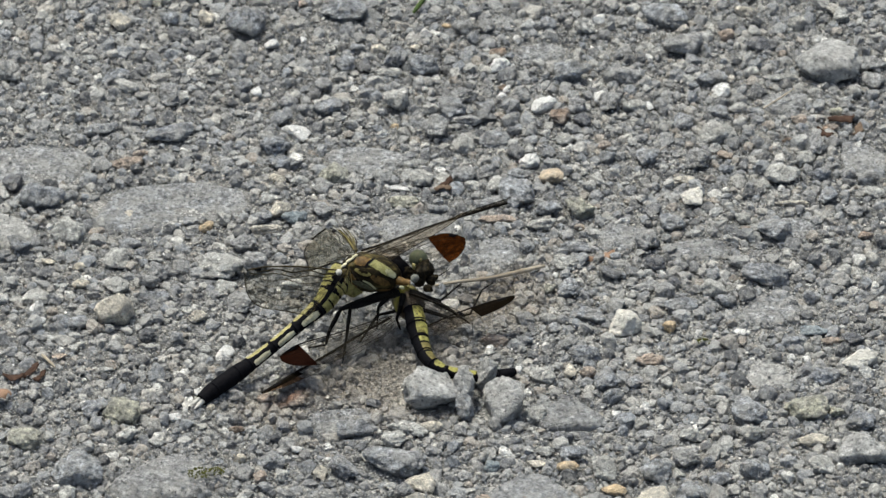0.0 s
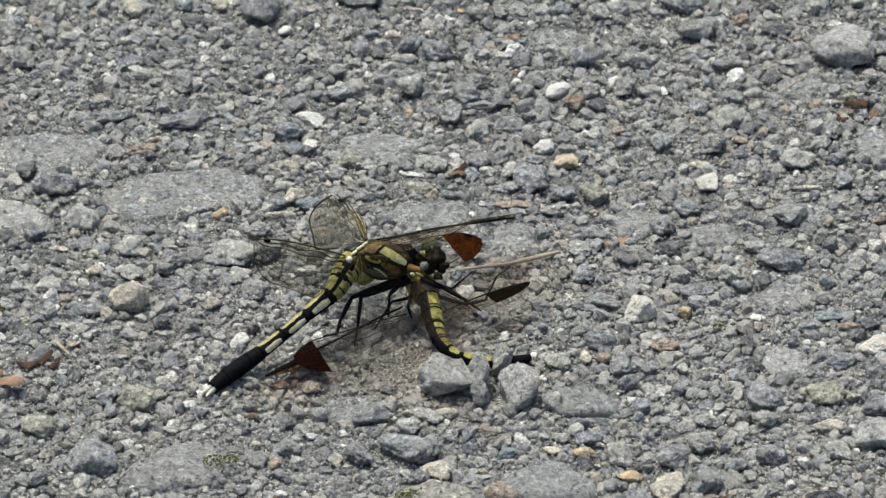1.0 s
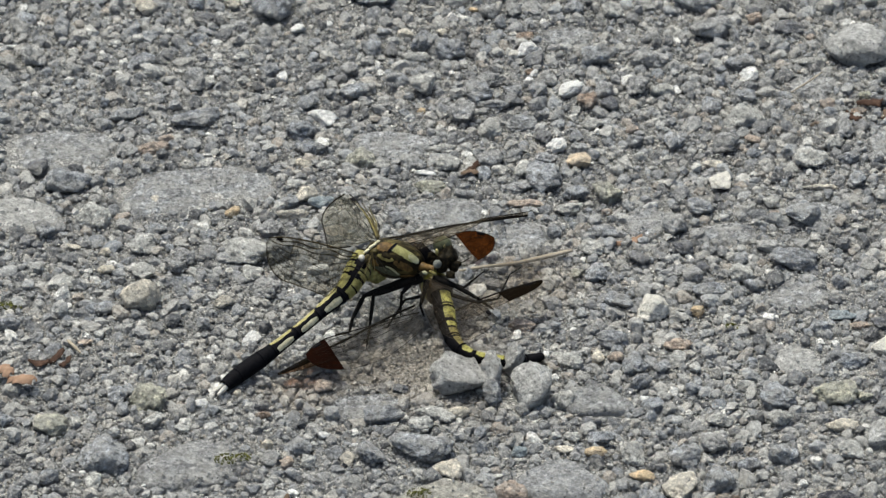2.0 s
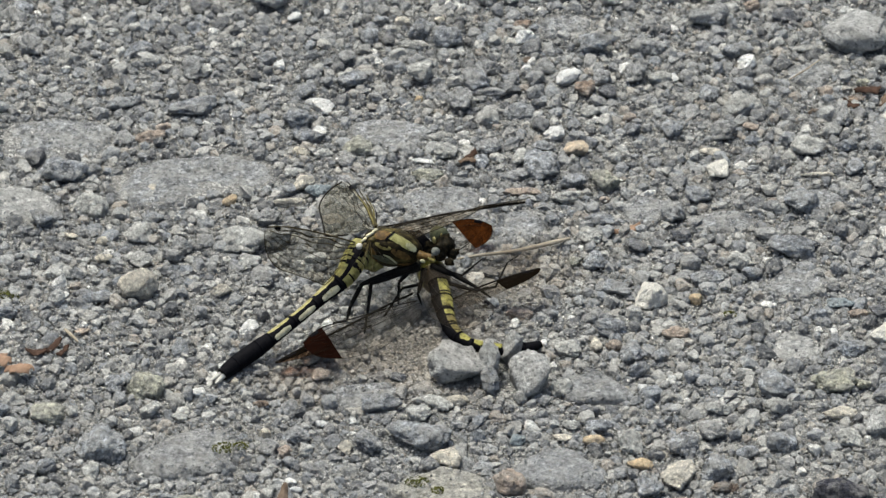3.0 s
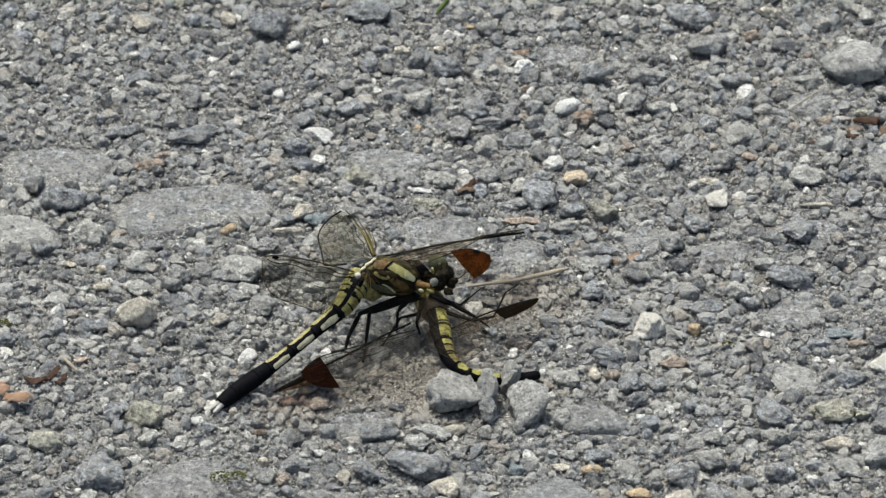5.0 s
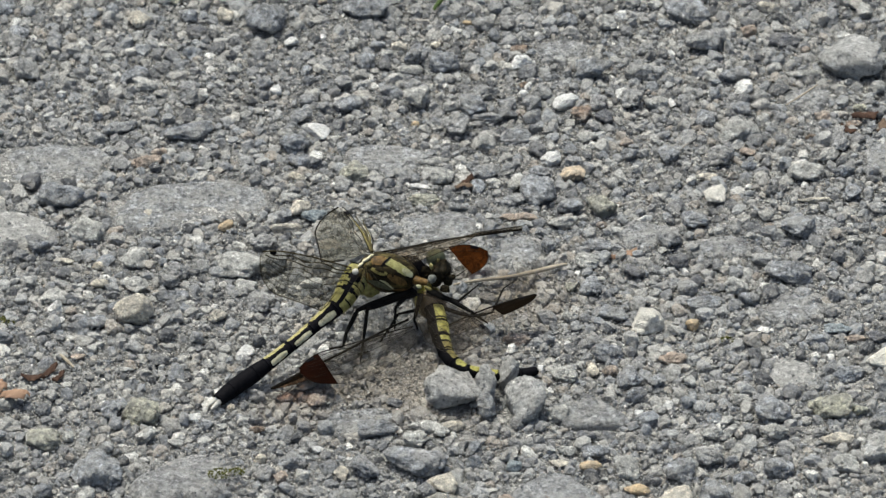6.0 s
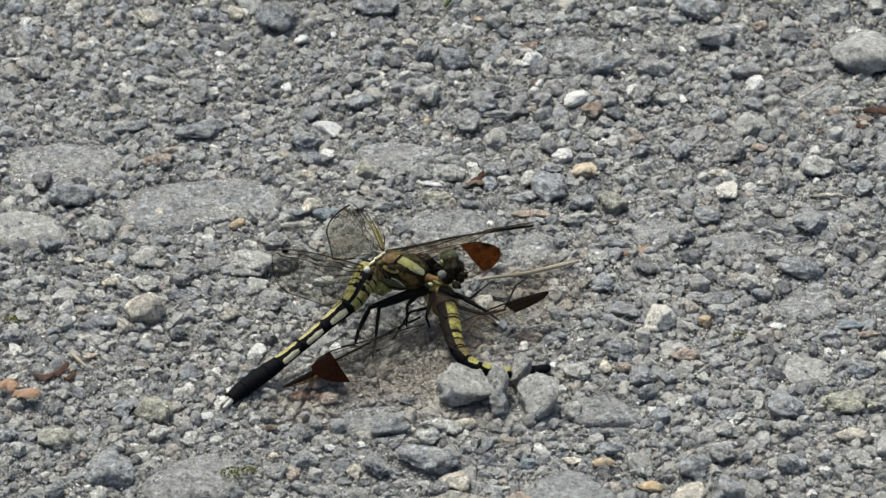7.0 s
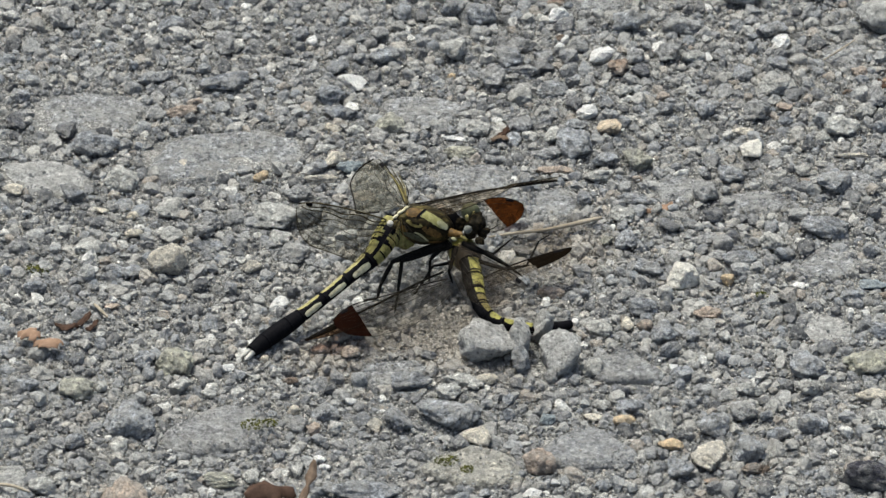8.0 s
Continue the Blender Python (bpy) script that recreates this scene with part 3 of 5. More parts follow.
stone("white", 35.1, 8.4, 3.0, 2.1, 1.7, 0.7, 0)
stone("pink", 10.6, 9.2, 7.7, 2.6, 1.6, 0.4, 0)
stone("light", 19.4, 7.5, 6.6, 3.0, 2.4, 0.7, 17)
stone("slab", 11.1, -0.5, 10.1, 12.3, 6.9, -2.0, -25)
stone("blue", 16.3, -0.1, 3.1, 4.6, 2.2, 0.9, 0)
stone("blue", 5.9, -3.3, 1.4, 2.1, 1.0, 0.4, 0)
stone("slab", 34.2, 1.2, 9.2, 9.3, 6.3, -1.5, 0)
stone("blue", 25.9, -0.7, 6.6, 3.9, 2.2, 0.6, 0)
stone("light", 23.7, -6.9, 5.1, 4.0, 2.3, 0.9, -25)
stone("dark", 32.6, -10.6, 4.4, 4.1, 2.2, 0.9, -25)
stone("white", 21.8, -9.8, 1.3, 2.0, 0.7, 0.3, 0)
stone("moss", 20.6, -14.6, 2.8, 3.3, 1.8, 0.7, 0)
stone("blue", 24.7, -15.7, 5.5, 5.1, 2.8, 1.1, 0)
stone("light", 36.7, -16.9, 2.9, 2.1, 1.6, 0.6, 0)
stone("grey", 38.9, -13.8, 6.6, 3.5, 1.7, 0.5, 25)
stone("cream", 35.1, -27.6, 6.4, 6.4, 4.7, 1.3, 0)
stone("blue", 29.0, -24.1, 6.2, 4.1, 2.8, 0.8, -25)
stone("light", 20.2, -24.7, 3.3, 2.5, 2.0, 0.8, 0)
stone("pink", 26.6, 6.2, 2.2, 1.5, 1.2, 0.5, 0)
stone("grey", 39.7, -0.0, 5.1, 5.6, 3.7, 1.5, 0)
stone("dark", 41.2, -6.8, 4.4, 3.4, 2.2, 0.9, 0)
stone("cream", 48.8, 15.5, 4.6, 6.9, 2.6, 1.0, 0)
stone("buff", 47.3, 22.5, 4.4, 2.1, 1.5, 0.6, 0)
stone("blue", 64.5, 3.2, 6.6, 6.8, 3.5, 1.0, -9)
stone("light", 66.7, 22.6, 7.3, 6.3, 3.5, 1.0, 0)
stone("blue", 74.0, 24.0, 4.8, 3.6, 2.4, 1.0, 0)
stone("blue", 75.4, 16.1, 4.0, 5.9, 2.6, 1.0, 0)
stone("grey", 79.5, 24.2, 3.3, 4.0, 2.1, 0.8, 0)
stone("grey", 83.6, 22.9, 4.4, 3.3, 2.6, 1.1, 0)
stone("light", 84.5, 17.5, 4.4, 2.8, 1.8, 0.7, 0)
stone("grey", 80.8, 11.0, 4.8, 3.6, 2.0, 0.8, 0)
stone("slab", 68.4, 5.3, 9.2, 7.8, 5.5, -0.8, 17)
stone("slab", 50.1, -0.4, 11.4, 7.8, 6.0, -1.1, -9)
stone("blue", 62.8, -10.9, 9.5, 6.5, 3.8, 1.1, -9)
stone("dark", 44.7, -12.8, 3.1, 3.4, 1.8, 0.7, 0)
stone("light", 52.2, -16.3, 5.3, 5.1, 3.3, 1.3, 25)
stone("blue", 54.6, -20.2, 4.4, 3.1, 2.4, 0.9, 0)
stone("blue", 45.9, -20.7, 6.6, 4.6, 2.4, 0.7, 0)
stone("orange", 43.6, -27.1, 2.9, 2.6, 1.9, 0.8, 0)
stone("light", 75.5, 0.3, 4.0, 1.8, 1.4, 0.6, -32)
stone("slab", 62.5, -22.8, 12.7, 11.5, 6.6, -1.4, 0)
stone("grey", 75.5, -15.0, 3.7, 3.2, 1.5, 0.6, 0)
stone("white", 79.4, -13.6, 1.8, 1.1, 0.7, 0.3, 0)
stone("rust", 82.4, 2.9, 3.3, 2.6, 2.0, 0.8, 0)
stone("teal", 71.3, -28.8, 5.5, 3.5, 1.7, 0.7, 0)
stone("rust", 59.1, 5.5, 2.0, 1.5, 0.8, 0.3, 0)
stone("grey", 42.7, -15.9, 4.4, 4.5, 2.5, 1.0, 25)
stone("blue", 44.8, 6.7, 5.5, 4.3, 2.7, 1.1, 0)
stone("light", 58.6, 7.9, 3.3, 2.9, 1.7, 0.7, 0)
stone("light", 62.8, 20.6, 3.3, 2.6, 1.6, 0.6, 0)
stone("buff", 68.1, 13.8, 6.8, 1.6, 1.2, 0.3, 0)
stone("white", -41.8, -36.0, 3.3, 4.5, 1.8, 0.7, -45)
stone("light", -45.6, -35.0, 2.6, 2.8, 1.4, 0.6, 0)
stone("white", -51.2, -55.9, 3.0, 2.8, 1.4, 0.6, 0)
stone("light", -41.6, -57.7, 3.3, 2.6, 1.3, 0.5, 0)
stone("buff", -44.3, -53.3, 2.0, 2.6, 1.1, 0.4, 0)
stone("moss", -61.0, -54.9, 7.3, 6.2, 5.1, 1.4, -17)
stone("light", -59.9, -62.0, 4.6, 3.4, 2.6, 1.0, 25)
stone("blue", -66.8, -54.1, 4.4, 5.9, 2.5, 1.0, 0)
stone("blue", -69.1, -74.0, 10.1, 8.3, 5.2, 1.5, 0)
stone("dslab", -51.6, -75.5, 19.2, 14.9, 5.6, -1.3, 9)
stone("moss", -79.1, -63.9, 6.8, 6.5, 3.8, 1.1, 0)
stone("light", -70.8, -81.2, 3.3, 4.9, 2.2, 0.9, 0)
stone("light", -74.9, -62.5, 2.6, 2.9, 1.8, 0.7, 0)
stone("light", -54.5, -63.7, 3.3, 2.4, 1.4, 0.5, 0)
stone("light", -55.7, -79.9, 4.8, 2.4, 1.3, 0.5, -32)
stone("light", -70.9, -34.6, 2.2, 2.9, 1.4, 0.5, 0)
stone("pink", -73.5, -37.3, 3.1, 2.2, 1.1, 0.4, 0)
stone("light", -64.8, -40.9, 4.0, 1.4, 0.9, 0.4, 0)
stone("pink", -33.8, -51.1, 3.7, 2.4, 1.7, 0.7, -17)
stone("pink", -27.9, -51.9, 4.0, 3.2, 1.9, 0.8, 0)
stone("slab", -19.8, -58.0, 13.2, 10.0, 5.2, -1.2, 0)
stone("blue", -16.3, -61.9, 7.9, 5.9, 3.4, 1.0, 0)
stone("light", -6.9, -61.8, 8.8, 3.3, 2.2, 0.6, -25)
stone("buff", -2.0, -60.8, 4.4, 2.6, 1.9, 0.8, 0)
stone("light", -9.0, -66.0, 5.1, 4.4, 2.6, 1.0, 32)
stone("white", -27.7, -66.8, 2.4, 1.8, 1.4, 0.5, 0)
stone("blue", -18.8, -73.7, 4.6, 6.9, 3.1, 1.2, 32)
stone("buff", -23.2, -74.6, 2.9, 3.8, 1.8, 0.7, 0)
stone("blue", -9.5, -73.1, 12.3, 7.4, 4.3, 1.2, -20)
stone("buff", -4.2, -79.0, 6.8, 5.2, 3.2, 0.9, -25)
stone("pink", -34.5, -75.6, 2.9, 3.1, 2.0, 0.8, 0)
stone("light", -30.6, -74.9, 3.0, 3.7, 1.9, 0.8, 0)
stone("buff", -38.4, -68.8, 2.6, 2.4, 1.7, 0.7, 0)
stone("rust", -39.1, -59.8, 3.3, 2.0, 1.2, 0.5, -17)
stone("dark", -13.3, -52.7, 3.3, 2.4, 1.3, 0.5, 0)
stone("white", -21.8, -69.3, 1.5, 0.9, 0.5, 0.2, 0)
stone("blue", -32.5, -70.3, 5.5, 4.1, 2.8, 1.1, 0)
stone("grey", -37.7, -74.4, 4.4, 4.1, 2.0, 0.8, 0)
stone("light", -23.2, -30.9, 2.4, 2.3, 1.4, 0.6, 0)
stone("buff", 24.4, -42.2, 2.5, 3.8, 1.6, 0.6, 0)
stone("pink", 27.7, -43.0, 3.3, 2.6, 2.0, 0.8, 0)
stone("blue", 27.2, -37.8, 6.6, 3.8, 3.0, 0.9, 0)
stone("light", 19.0, -44.0, 5.1, 4.4, 2.6, 1.0, 0)
stone("white", 14.4, -41.4, 1.5, 2.3, 1.1, 0.4, 0)
stone("pink", 39.6, -39.3, 5.7, 3.2, 2.3, 0.9, 0)
stone("blue", 31.4, -45.9, 5.5, 6.0, 3.3, 1.3, 0)
stone("dslab", 23.7, -57.0, 14.3, 9.3, 5.9, -1.6, 0)
stone("light", 17.6, -56.9, 4.8, 4.5, 3.3, 1.3, 0)
stone("dark", 22.6, -63.7, 4.4, 3.3, 2.3, 0.9, 0)
stone("blue", 24.7, -69.5, 5.5, 3.8, 3.0, 1.2, 0)
stone("light", 19.3, -68.8, 3.7, 2.4, 1.8, 0.7, 0)
stone("orange", 23.6, -74.0, 4.4, 2.7, 1.9, 0.8, 0)
stone("block", 15.5, -83.2, 17.0, 12.4, 6.5, -1.5, -5)
stone("buff", 17.7, -72.6, 3.7, 2.2, 1.1, 0.4, 0)
stone("light", 30.5, -74.2, 4.8, 7.1, 3.2, 1.3, 0)
stone("orange", 32.2, -80.1, 5.1, 3.2, 1.5, 0.6, -5)
stone("buff", 39.1, -85.0, 6.8, 9.6, 3.9, 1.1, 9)
stone("white", 32.9, -56.1, 2.2, 1.6, 1.2, 0.5, -39)
stone("buff", 29.7, -55.5, 1.8, 1.6, 0.8, 0.3, 0)
stone("teal", 9.2, -72.9, 3.3, 3.1, 1.6, 0.6, 0)
stone("light", 9.0, -75.2, 4.0, 1.7, 0.9, 0.3, 0)
stone("blue", 32.4, -50.7, 4.4, 3.8, 3.0, 1.2, 0)
stone("blue", 36.5, -46.2, 3.7, 4.8, 2.2, 0.9, 0)
stone("white", 19.7, -32.8, 1.4, 2.0, 0.8, 0.3, 0)
stone("grey", 24.5, -33.8, 6.6, 3.1, 2.4, 0.7, 0)
stone("pink", 9.9, -31.2, 5.5, 3.7, 1.9, 0.8, 0)
stone("blue", 15.8, -32.2, 3.3, 2.6, 2.0, 0.8, 0)
stone("blue", 40.1, -75.6, 6.6, 5.5, 3.8, 1.1, 0)
stone("grey", 9.9, -59.4, 2.9, 4.0, 2.1, 0.8, 0)
stone("grey", 10.3, -67.2, 4.8, 2.5, 2.0, 0.8, 0)
stone("blue", 57.6, -56.7, 6.2, 8.1, 4.1, 1.1, 39)
stone("light", 58.5, -63.5, 4.6, 4.0, 2.9, 1.2, 0)
stone("pale", 62.2, -42.4, 11.0, 10.4, 5.1, -0.7, 0)
stone("cream", 79.9, -39.8, 7.0, 5.4, 3.4, 1.0, 0)
stone("blue", 73.0, -44.6, 6.6, 4.1, 2.9, 0.8, 0)
stone("moss", 69.4, -55.2, 9.2, 7.8, 3.9, 1.1, 0)
stone("moss", 74.8, -56.5, 2.9, 2.7, 1.9, 0.8, 0)
stone("big", 79.9, -70.5, 11.4, 6.8, 5.5, 1.5, -9)
stone("blue", 79.0, -59.3, 6.6, 5.6, 2.8, 0.8, 0)
stone("light", 47.2, -63.6, 5.5, 3.7, 2.1, 0.8, -17)
stone("grey", 46.0, -71.5, 5.5, 5.1, 3.3, 1.3, 0)
stone("blue", 58.7, -74.8, 6.6, 5.2, 3.9, 1.1, 0)
stone("light", 71.5, -74.3, 5.1, 5.2, 2.8, 1.1, 0)
stone("buff", 70.2, -65.4, 6.6, 4.0, 2.1, 0.6, 0)
stone("light", 52.3, -52.4, 4.4, 3.0, 1.6, 0.7, 0)
stone("light", 42.7, -46.8, 2.4, 3.0, 1.6, 0.7, 0)
stone("pink", 74.5, -32.2, 4.4, 1.9, 1.3, 0.5, 0)
stone("blue", 66.8, -33.1, 4.4, 3.2, 1.9, 0.8, 0)
stone("dark", 78.8, -32.6, 4.8, 3.5, 2.1, 0.8, 0)
stone("blue", 52.3, -77.2, 4.4, 3.8, 2.2, 0.9, 0)
stone("grey", 45.3, -52.3, 2.4, 3.6, 1.5, 0.6, 0)
stone("light", -81.1, -91.7, 3.1, 4.6, 2.0, 0.8, 0)
stone("pink", -69.4, -96.8, 9.0, 8.1, 4.1, 1.1, 9)
stone("pale", -90.9, -90.9, 6.6, 9.3, 6.0, -1.0, 0)
stone("light", -84.4, -94.7, 5.5, 5.0, 3.0, 1.2, 0)
stone("light", -60.8, -90.4, 2.6, 2.1, 1.5, 0.6, 0)
stone("light", -46.0, -90.6, 3.3, 4.2, 1.9, 0.8, 0)
stone("moss", -51.7, -92.3, 6.6, 3.5, 2.5, 0.7, 0)
stone("white", -32.2, -87.8, 2.4, 2.1, 1.5, 0.6, 0)
stone("light", -37.5, -88.8, 2.6, 4.0, 1.8, 0.7, 0)
stone("blue", -25.2, -96.5, 15.4, 5.1, 3.2, 0.9, 0)
stone("mslab", -5.2, -89.0, 17.6, 12.3, 6.0, -1.2, -23)
stone("pink", 8.1, -87.9, 6.6, 5.6, 4.4, 1.2, -39)
stone("white", 6.4, -96.5, 3.7, 2.5, 1.3, 0.5, 0)
stone("white", 10.6, -92.9, 2.2, 2.2, 1.1, 0.4, 0)
stone("blue", 34.0, -88.8, 5.1, 6.8, 3.5, 1.4, 0)
stone("blue", 46.3, -84.2, 6.8, 5.8, 4.6, 1.3, 32)
stone("rust", 47.8, -89.1, 5.5, 2.9, 1.8, 0.7, 0)
stone("rust", 39.8, -91.7, 3.3, 1.5, 0.9, 0.4, 0)
stone("ink", 69.0, -92.4, 11.6, 7.6, 5.3, 1.5, -9)
stone("dark", -94.4, 26.0, 4.0, 5.6, 2.3, 0.9, 0)
stone("buff", -94.0, 1.2, 4.4, 3.0, 1.7, 0.7, 0)
stone("blue", -91.4, 83.2, 3.7, 4.3, 2.2, 0.9, 0)
stone("light", -96.9, 62.1, 3.7, 2.8, 1.8, 0.7, 0)
stone("light", -81.9, -62.2, 2.2, 3.3, 1.3, 0.5, 0)
stone("blue", -94.1, 34.1, 4.4, 3.6, 2.0, 0.8, 0)
stone("white", -98.5, 74.2, 3.3, 2.7, 1.9, 0.8, 0)
stone("white", -91.9, 65.6, 4.0, 1.2, 1.0, 0.4, 0)
stone("blue", -88.8, 74.1, 4.4, 3.6, 2.0, 0.8, 0)
stone("grey", -92.1, -18.2, 4.4, 3.3, 2.3, 0.9, 0)
stone("blue", -79.2, -79.2, 4.0, 4.5, 2.5, 1.0, 0)
stone("blue", -88.4, -31.5, 4.8, 3.1, 2.4, 1.0, 0)
stone("blue", -88.3, -62.7, 4.4, 3.4, 2.2, 0.9, 0)
stone("big", -2.4, -52.0, 10.8, 9.3, 7.5, 2.1, 14)
stone("big", 4.1, -51.1, 4.2, 6.3, 7.0, 2.8, 0)
stone("blue", 4.1, -56.0, 3.7, 5.6, 4.0, 1.6, 0)
stone("big", 11.4, -54.3, 9.2, 10.1, 7.0, 2.0, -32)
stone("big", 8.4, -47.2, 4.0, 5.2, 7.2, 2.8, 0)


def build_all_gravel():
    rng = np.random.default_rng(7)
    build_gravel("gravel", "loose grey crushed gravel of mixed sizes", rng, np.clip(0.00053 * rng.lognormal(0.0, 0.50, 66000), 0.00027, 0.0020), 0.110, 0.0, 11, 0.66, (-0.2, 0.55))
    build_gravel("fine_gravel", "fine grey angular grit between the stones", rng, 0.00016 + 0.00032 * rng.uniform(0, 1, 100000) ** 1.5, 0.106, 0.0, 8, 0.55, (0.3, 2.2), material=GRIT)
    build_gravel("outer_gravel", "loose grey gravel further along the track", rng, 0.0014 * rng.lognormal(0.2, 0.45, 14000), 0.42, 0.110, 11, 0.7, (0.0, 0.5))
    build_gravel("far_gravel", "coarse grey gravel beyond the insects", rng, 0.0034 * rng.lognormal(0.2, 0.4, 9000), 1.4, 0.41, 9, 0.7, (0.0, 0.5))


build_all_gravel()


# ---------------------------------------------------------------- the insects
def part(name, bm, material, parent, label=""):
    me = bpy.data.meshes.new(name)
    bm.normal_update()
    bm.to_mesh(me)
    bm.free()
    me.materials.append(material)
    for p in me.polygons:
        p.use_smooth = True
    ob = new(name, me)
    ob.parent = parent
    return tagged(ob, label) if label else ob


def chitin(name, *tones, rough=0.35, scale=1500, grime=0.0, shine=0.12):
    k = Nodes(name, rough)
    k.b.inputs["Specular IOR Level"].default_value = shine
    n = k.noise(scale, 4, 0.65)
    k.bump(k.noise(scale * 2, 3, 0.6), 0.00008, 0.7)
    step = 0.5 / max(1, len(tones) - 1)
    base = k.ramp(n, *[(0.28 + i * step, c) for i, c in enumerate(tones)])
    if grime:
        spots = k.ramp(k.noise(650, 5, 0.7), (0.5, 0.0), (0.68, 1.0))
        base = k.mix(k.maths("MULTIPLY", spots, grime), base, (0.03, 0.02, 0.008))
    return k.colour(base)


def striped(name, stops):
    """A thorax's slanting bands, across its own length and height."""
    k = Nodes(name, 0.45)
    sep = k.n("ShaderNodeSeparateXYZ")
    k.t.links.new(k.where, sep.inputs[0])
    run = k.maths("ADD", k.maths("MULTIPLY", sep.outputs[0], 90.0), k.maths("MULTIPLY", sep.outputs[2], 62.0))
    run = k.maths("ADD", run, k.maths("MULTIPLY", k.noise(500, 3, 0.6), 0.12))
    r = k.n("ShaderNodeValToRGB")
    k.t.links.new(k.maths("ADD", run, 0.44), r.inputs[0])
    e = r.color_ramp.elements
    for i, (p, c) in enumerate(stops):
        el = e[i] if i < 2 else e.new(p)
        el.position, el.color = p, (*c, 1)
    base = k.mix(1.0, r.outputs[0], k.ramp(k.noise(1800, 4, 0.7), (0.3, 0.7), (0.7, 1.25)), "MULTIPLY")
    k.bump(k.noise(2600, 4, 0.6), 0.0001, 0.8)
    return k.colour(base)


def streaky(name, low, mid, high):
    """Dark chitin with lighter streaks that run along the body."""
    k = Nodes(name, 0.55)
    k.b.inputs["Specular IOR Level"].default_value = 0.08
    stretch = k.n("ShaderNodeMapping")
    stretch.inputs["Scale"].default_value = (0.28, 1.0, 1.0)
    k.t.links.new(k.where, stretch.inputs["Vector"])
    base = k.ramp(k.noise(900, 4, 0.7, stretch.outputs[0]), (0.36, low), (0.52, mid), (0.68, high))
    k.bump(k.noise(2400, 3, 0.6), 0.0001, 0.7)
    return k.colour(base)


def membrane(name, tint, body, clear, sheen=0.25, shine=0.15):
    """A wing's skin: mostly clear, lightly tinted, with a faint sheen."""
    k = Nodes(name, sheen)
    k.put(body, k.b.inputs["Base Color"])
    k.b.inputs["Specular IOR Level"].default_value = shine
    k.bump(k.noise(900, 3, 0.6), 0.0002, 0.6)
    see = k.n("ShaderNodeBsdfTransparent")
    see.inputs[0].default_value = (*tint, 1)
    both = k.n("ShaderNodeMixShader")
    k.t.links.new(k.maths("MULTIPLY", k.ramp(k.noise(350, 4, 0.6), (0.3, 0.9), (0.7, 1.1)), 1.0 - clear), both.inputs[0])
    k.t.links.new(see.outputs[0], both.inputs[1])
    k.t.links.new(k.b.outputs[0], both.inputs[2])
    k.t.links.new(both.outputs[0], k.t.nodes["Material Output"].inputs["Surface"])
    return k.m


BLACK = chitin("black_chitin", (0.003, 0.003, 0.004), (0.007, 0.007, 0.009), rough=0.65, shine=0.03)
YELLOW = chitin("yellow_chitin", (0.20, 0.175, 0.065), (0.42, 0.385, 0.19), rough=0.45, grime=0.6)
BRIGHT = chitin("bright_yellow_chitin", (0.06, 0.055, 0.012), (0.42, 0.40, 0.12), rough=0.5, scale=700, grime=0.9)
PALE = chitin("pale_chitin", (0.36, 0.335, 0.21), (0.70, 0.655, 0.48), rough=0.55, grime=0.5)
WHITE = chitin("white_appendage", (0.34, 0.33, 0.30), (0.54, 0.53, 0.49), rough=0.5)
OLIVE = chitin("olive_chitin", (0.022, 0.017, 0.006), (0.085, 0.068, 0.024), rough=0.45, grime=0.6)
EYE_SKIN = chitin("compound_eye", (0.05, 0.06, 0.04), (0.17, 0.19, 0.13), rough=0.4, scale=550)
AMBER_SKIN = chitin("amber_chitin", (0.035, 0.018, 0.006), (0.175, 0.105, 0.03), rough=0.55, scale=1100, grime=0.8)
PANEL = chitin("olive_grey_panel", (0.035, 0.037, 0.02), (0.15, 0.155, 0.105), rough=0.5, scale=700, grime=0.85)
LIME = chitin("pale_lime_chitin", (0.26, 0.25, 0.13), (0.50, 0.49, 0.33), rough=0.5, scale=800, grime=0.4)
BASE_YELLOW = chitin("olive_yellow_chitin", (0.09, 0.08, 0.02), (0.36, 0.335, 0.13), rough=0.5, scale=600, grime=0.8)
FACE = chitin("grey_face", (0.07, 0.073, 0.065), (0.19, 0.195, 0.175), rough=0.55)
SIDE = chitin("pale_green_chitin", (0.15, 0.14, 0.045), (0.38, 0.37, 0.17), rough=0.45, scale=700, grime=0.5)
JAW = chitin("dark_jaw", (0.004, 0.004, 0.003), (0.012, 0.010, 0.006), (0.06, 0.045, 0.022), rough=0.6, shine=0.05)
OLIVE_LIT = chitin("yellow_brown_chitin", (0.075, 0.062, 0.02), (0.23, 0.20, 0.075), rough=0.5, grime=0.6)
RUST = chitin("rust_chitin", (0.055, 0.03, 0.009), (0.17, 0.105, 0.035), rough=0.5, grime=0.7)
EYE_DARK = chitin("dark_eye", (0.006, 0.006, 0.005), (0.02, 0.02, 0.014), rough=0.3)
BROWN = chitin("brown_chitin", (0.045, 0.024, 0.006), (0.11, 0.065, 0.016), rough=0.4)
LEG = chitin("black_leg", (0.004, 0.004, 0.004), (0.018, 0.016, 0.014), rough=0.6, shine=0.05)
THORAX = streaky("dark_thorax", (0.004, 0.003, 0.002), (0.018, 0.014, 0.006), (0.10, 0.08, 0.028))
PREY_THORAX = striped("dark_banded_thorax", ((0.0, (0.02, 0.014, 0.008)), (0.35, (0.05, 0.03, 0.01)), (0.45, (0.40, 0.34, 0.05)), (0.6, (0.03, 0.02, 0.008)), (0.9, (0.30, 0.26, 0.05))))
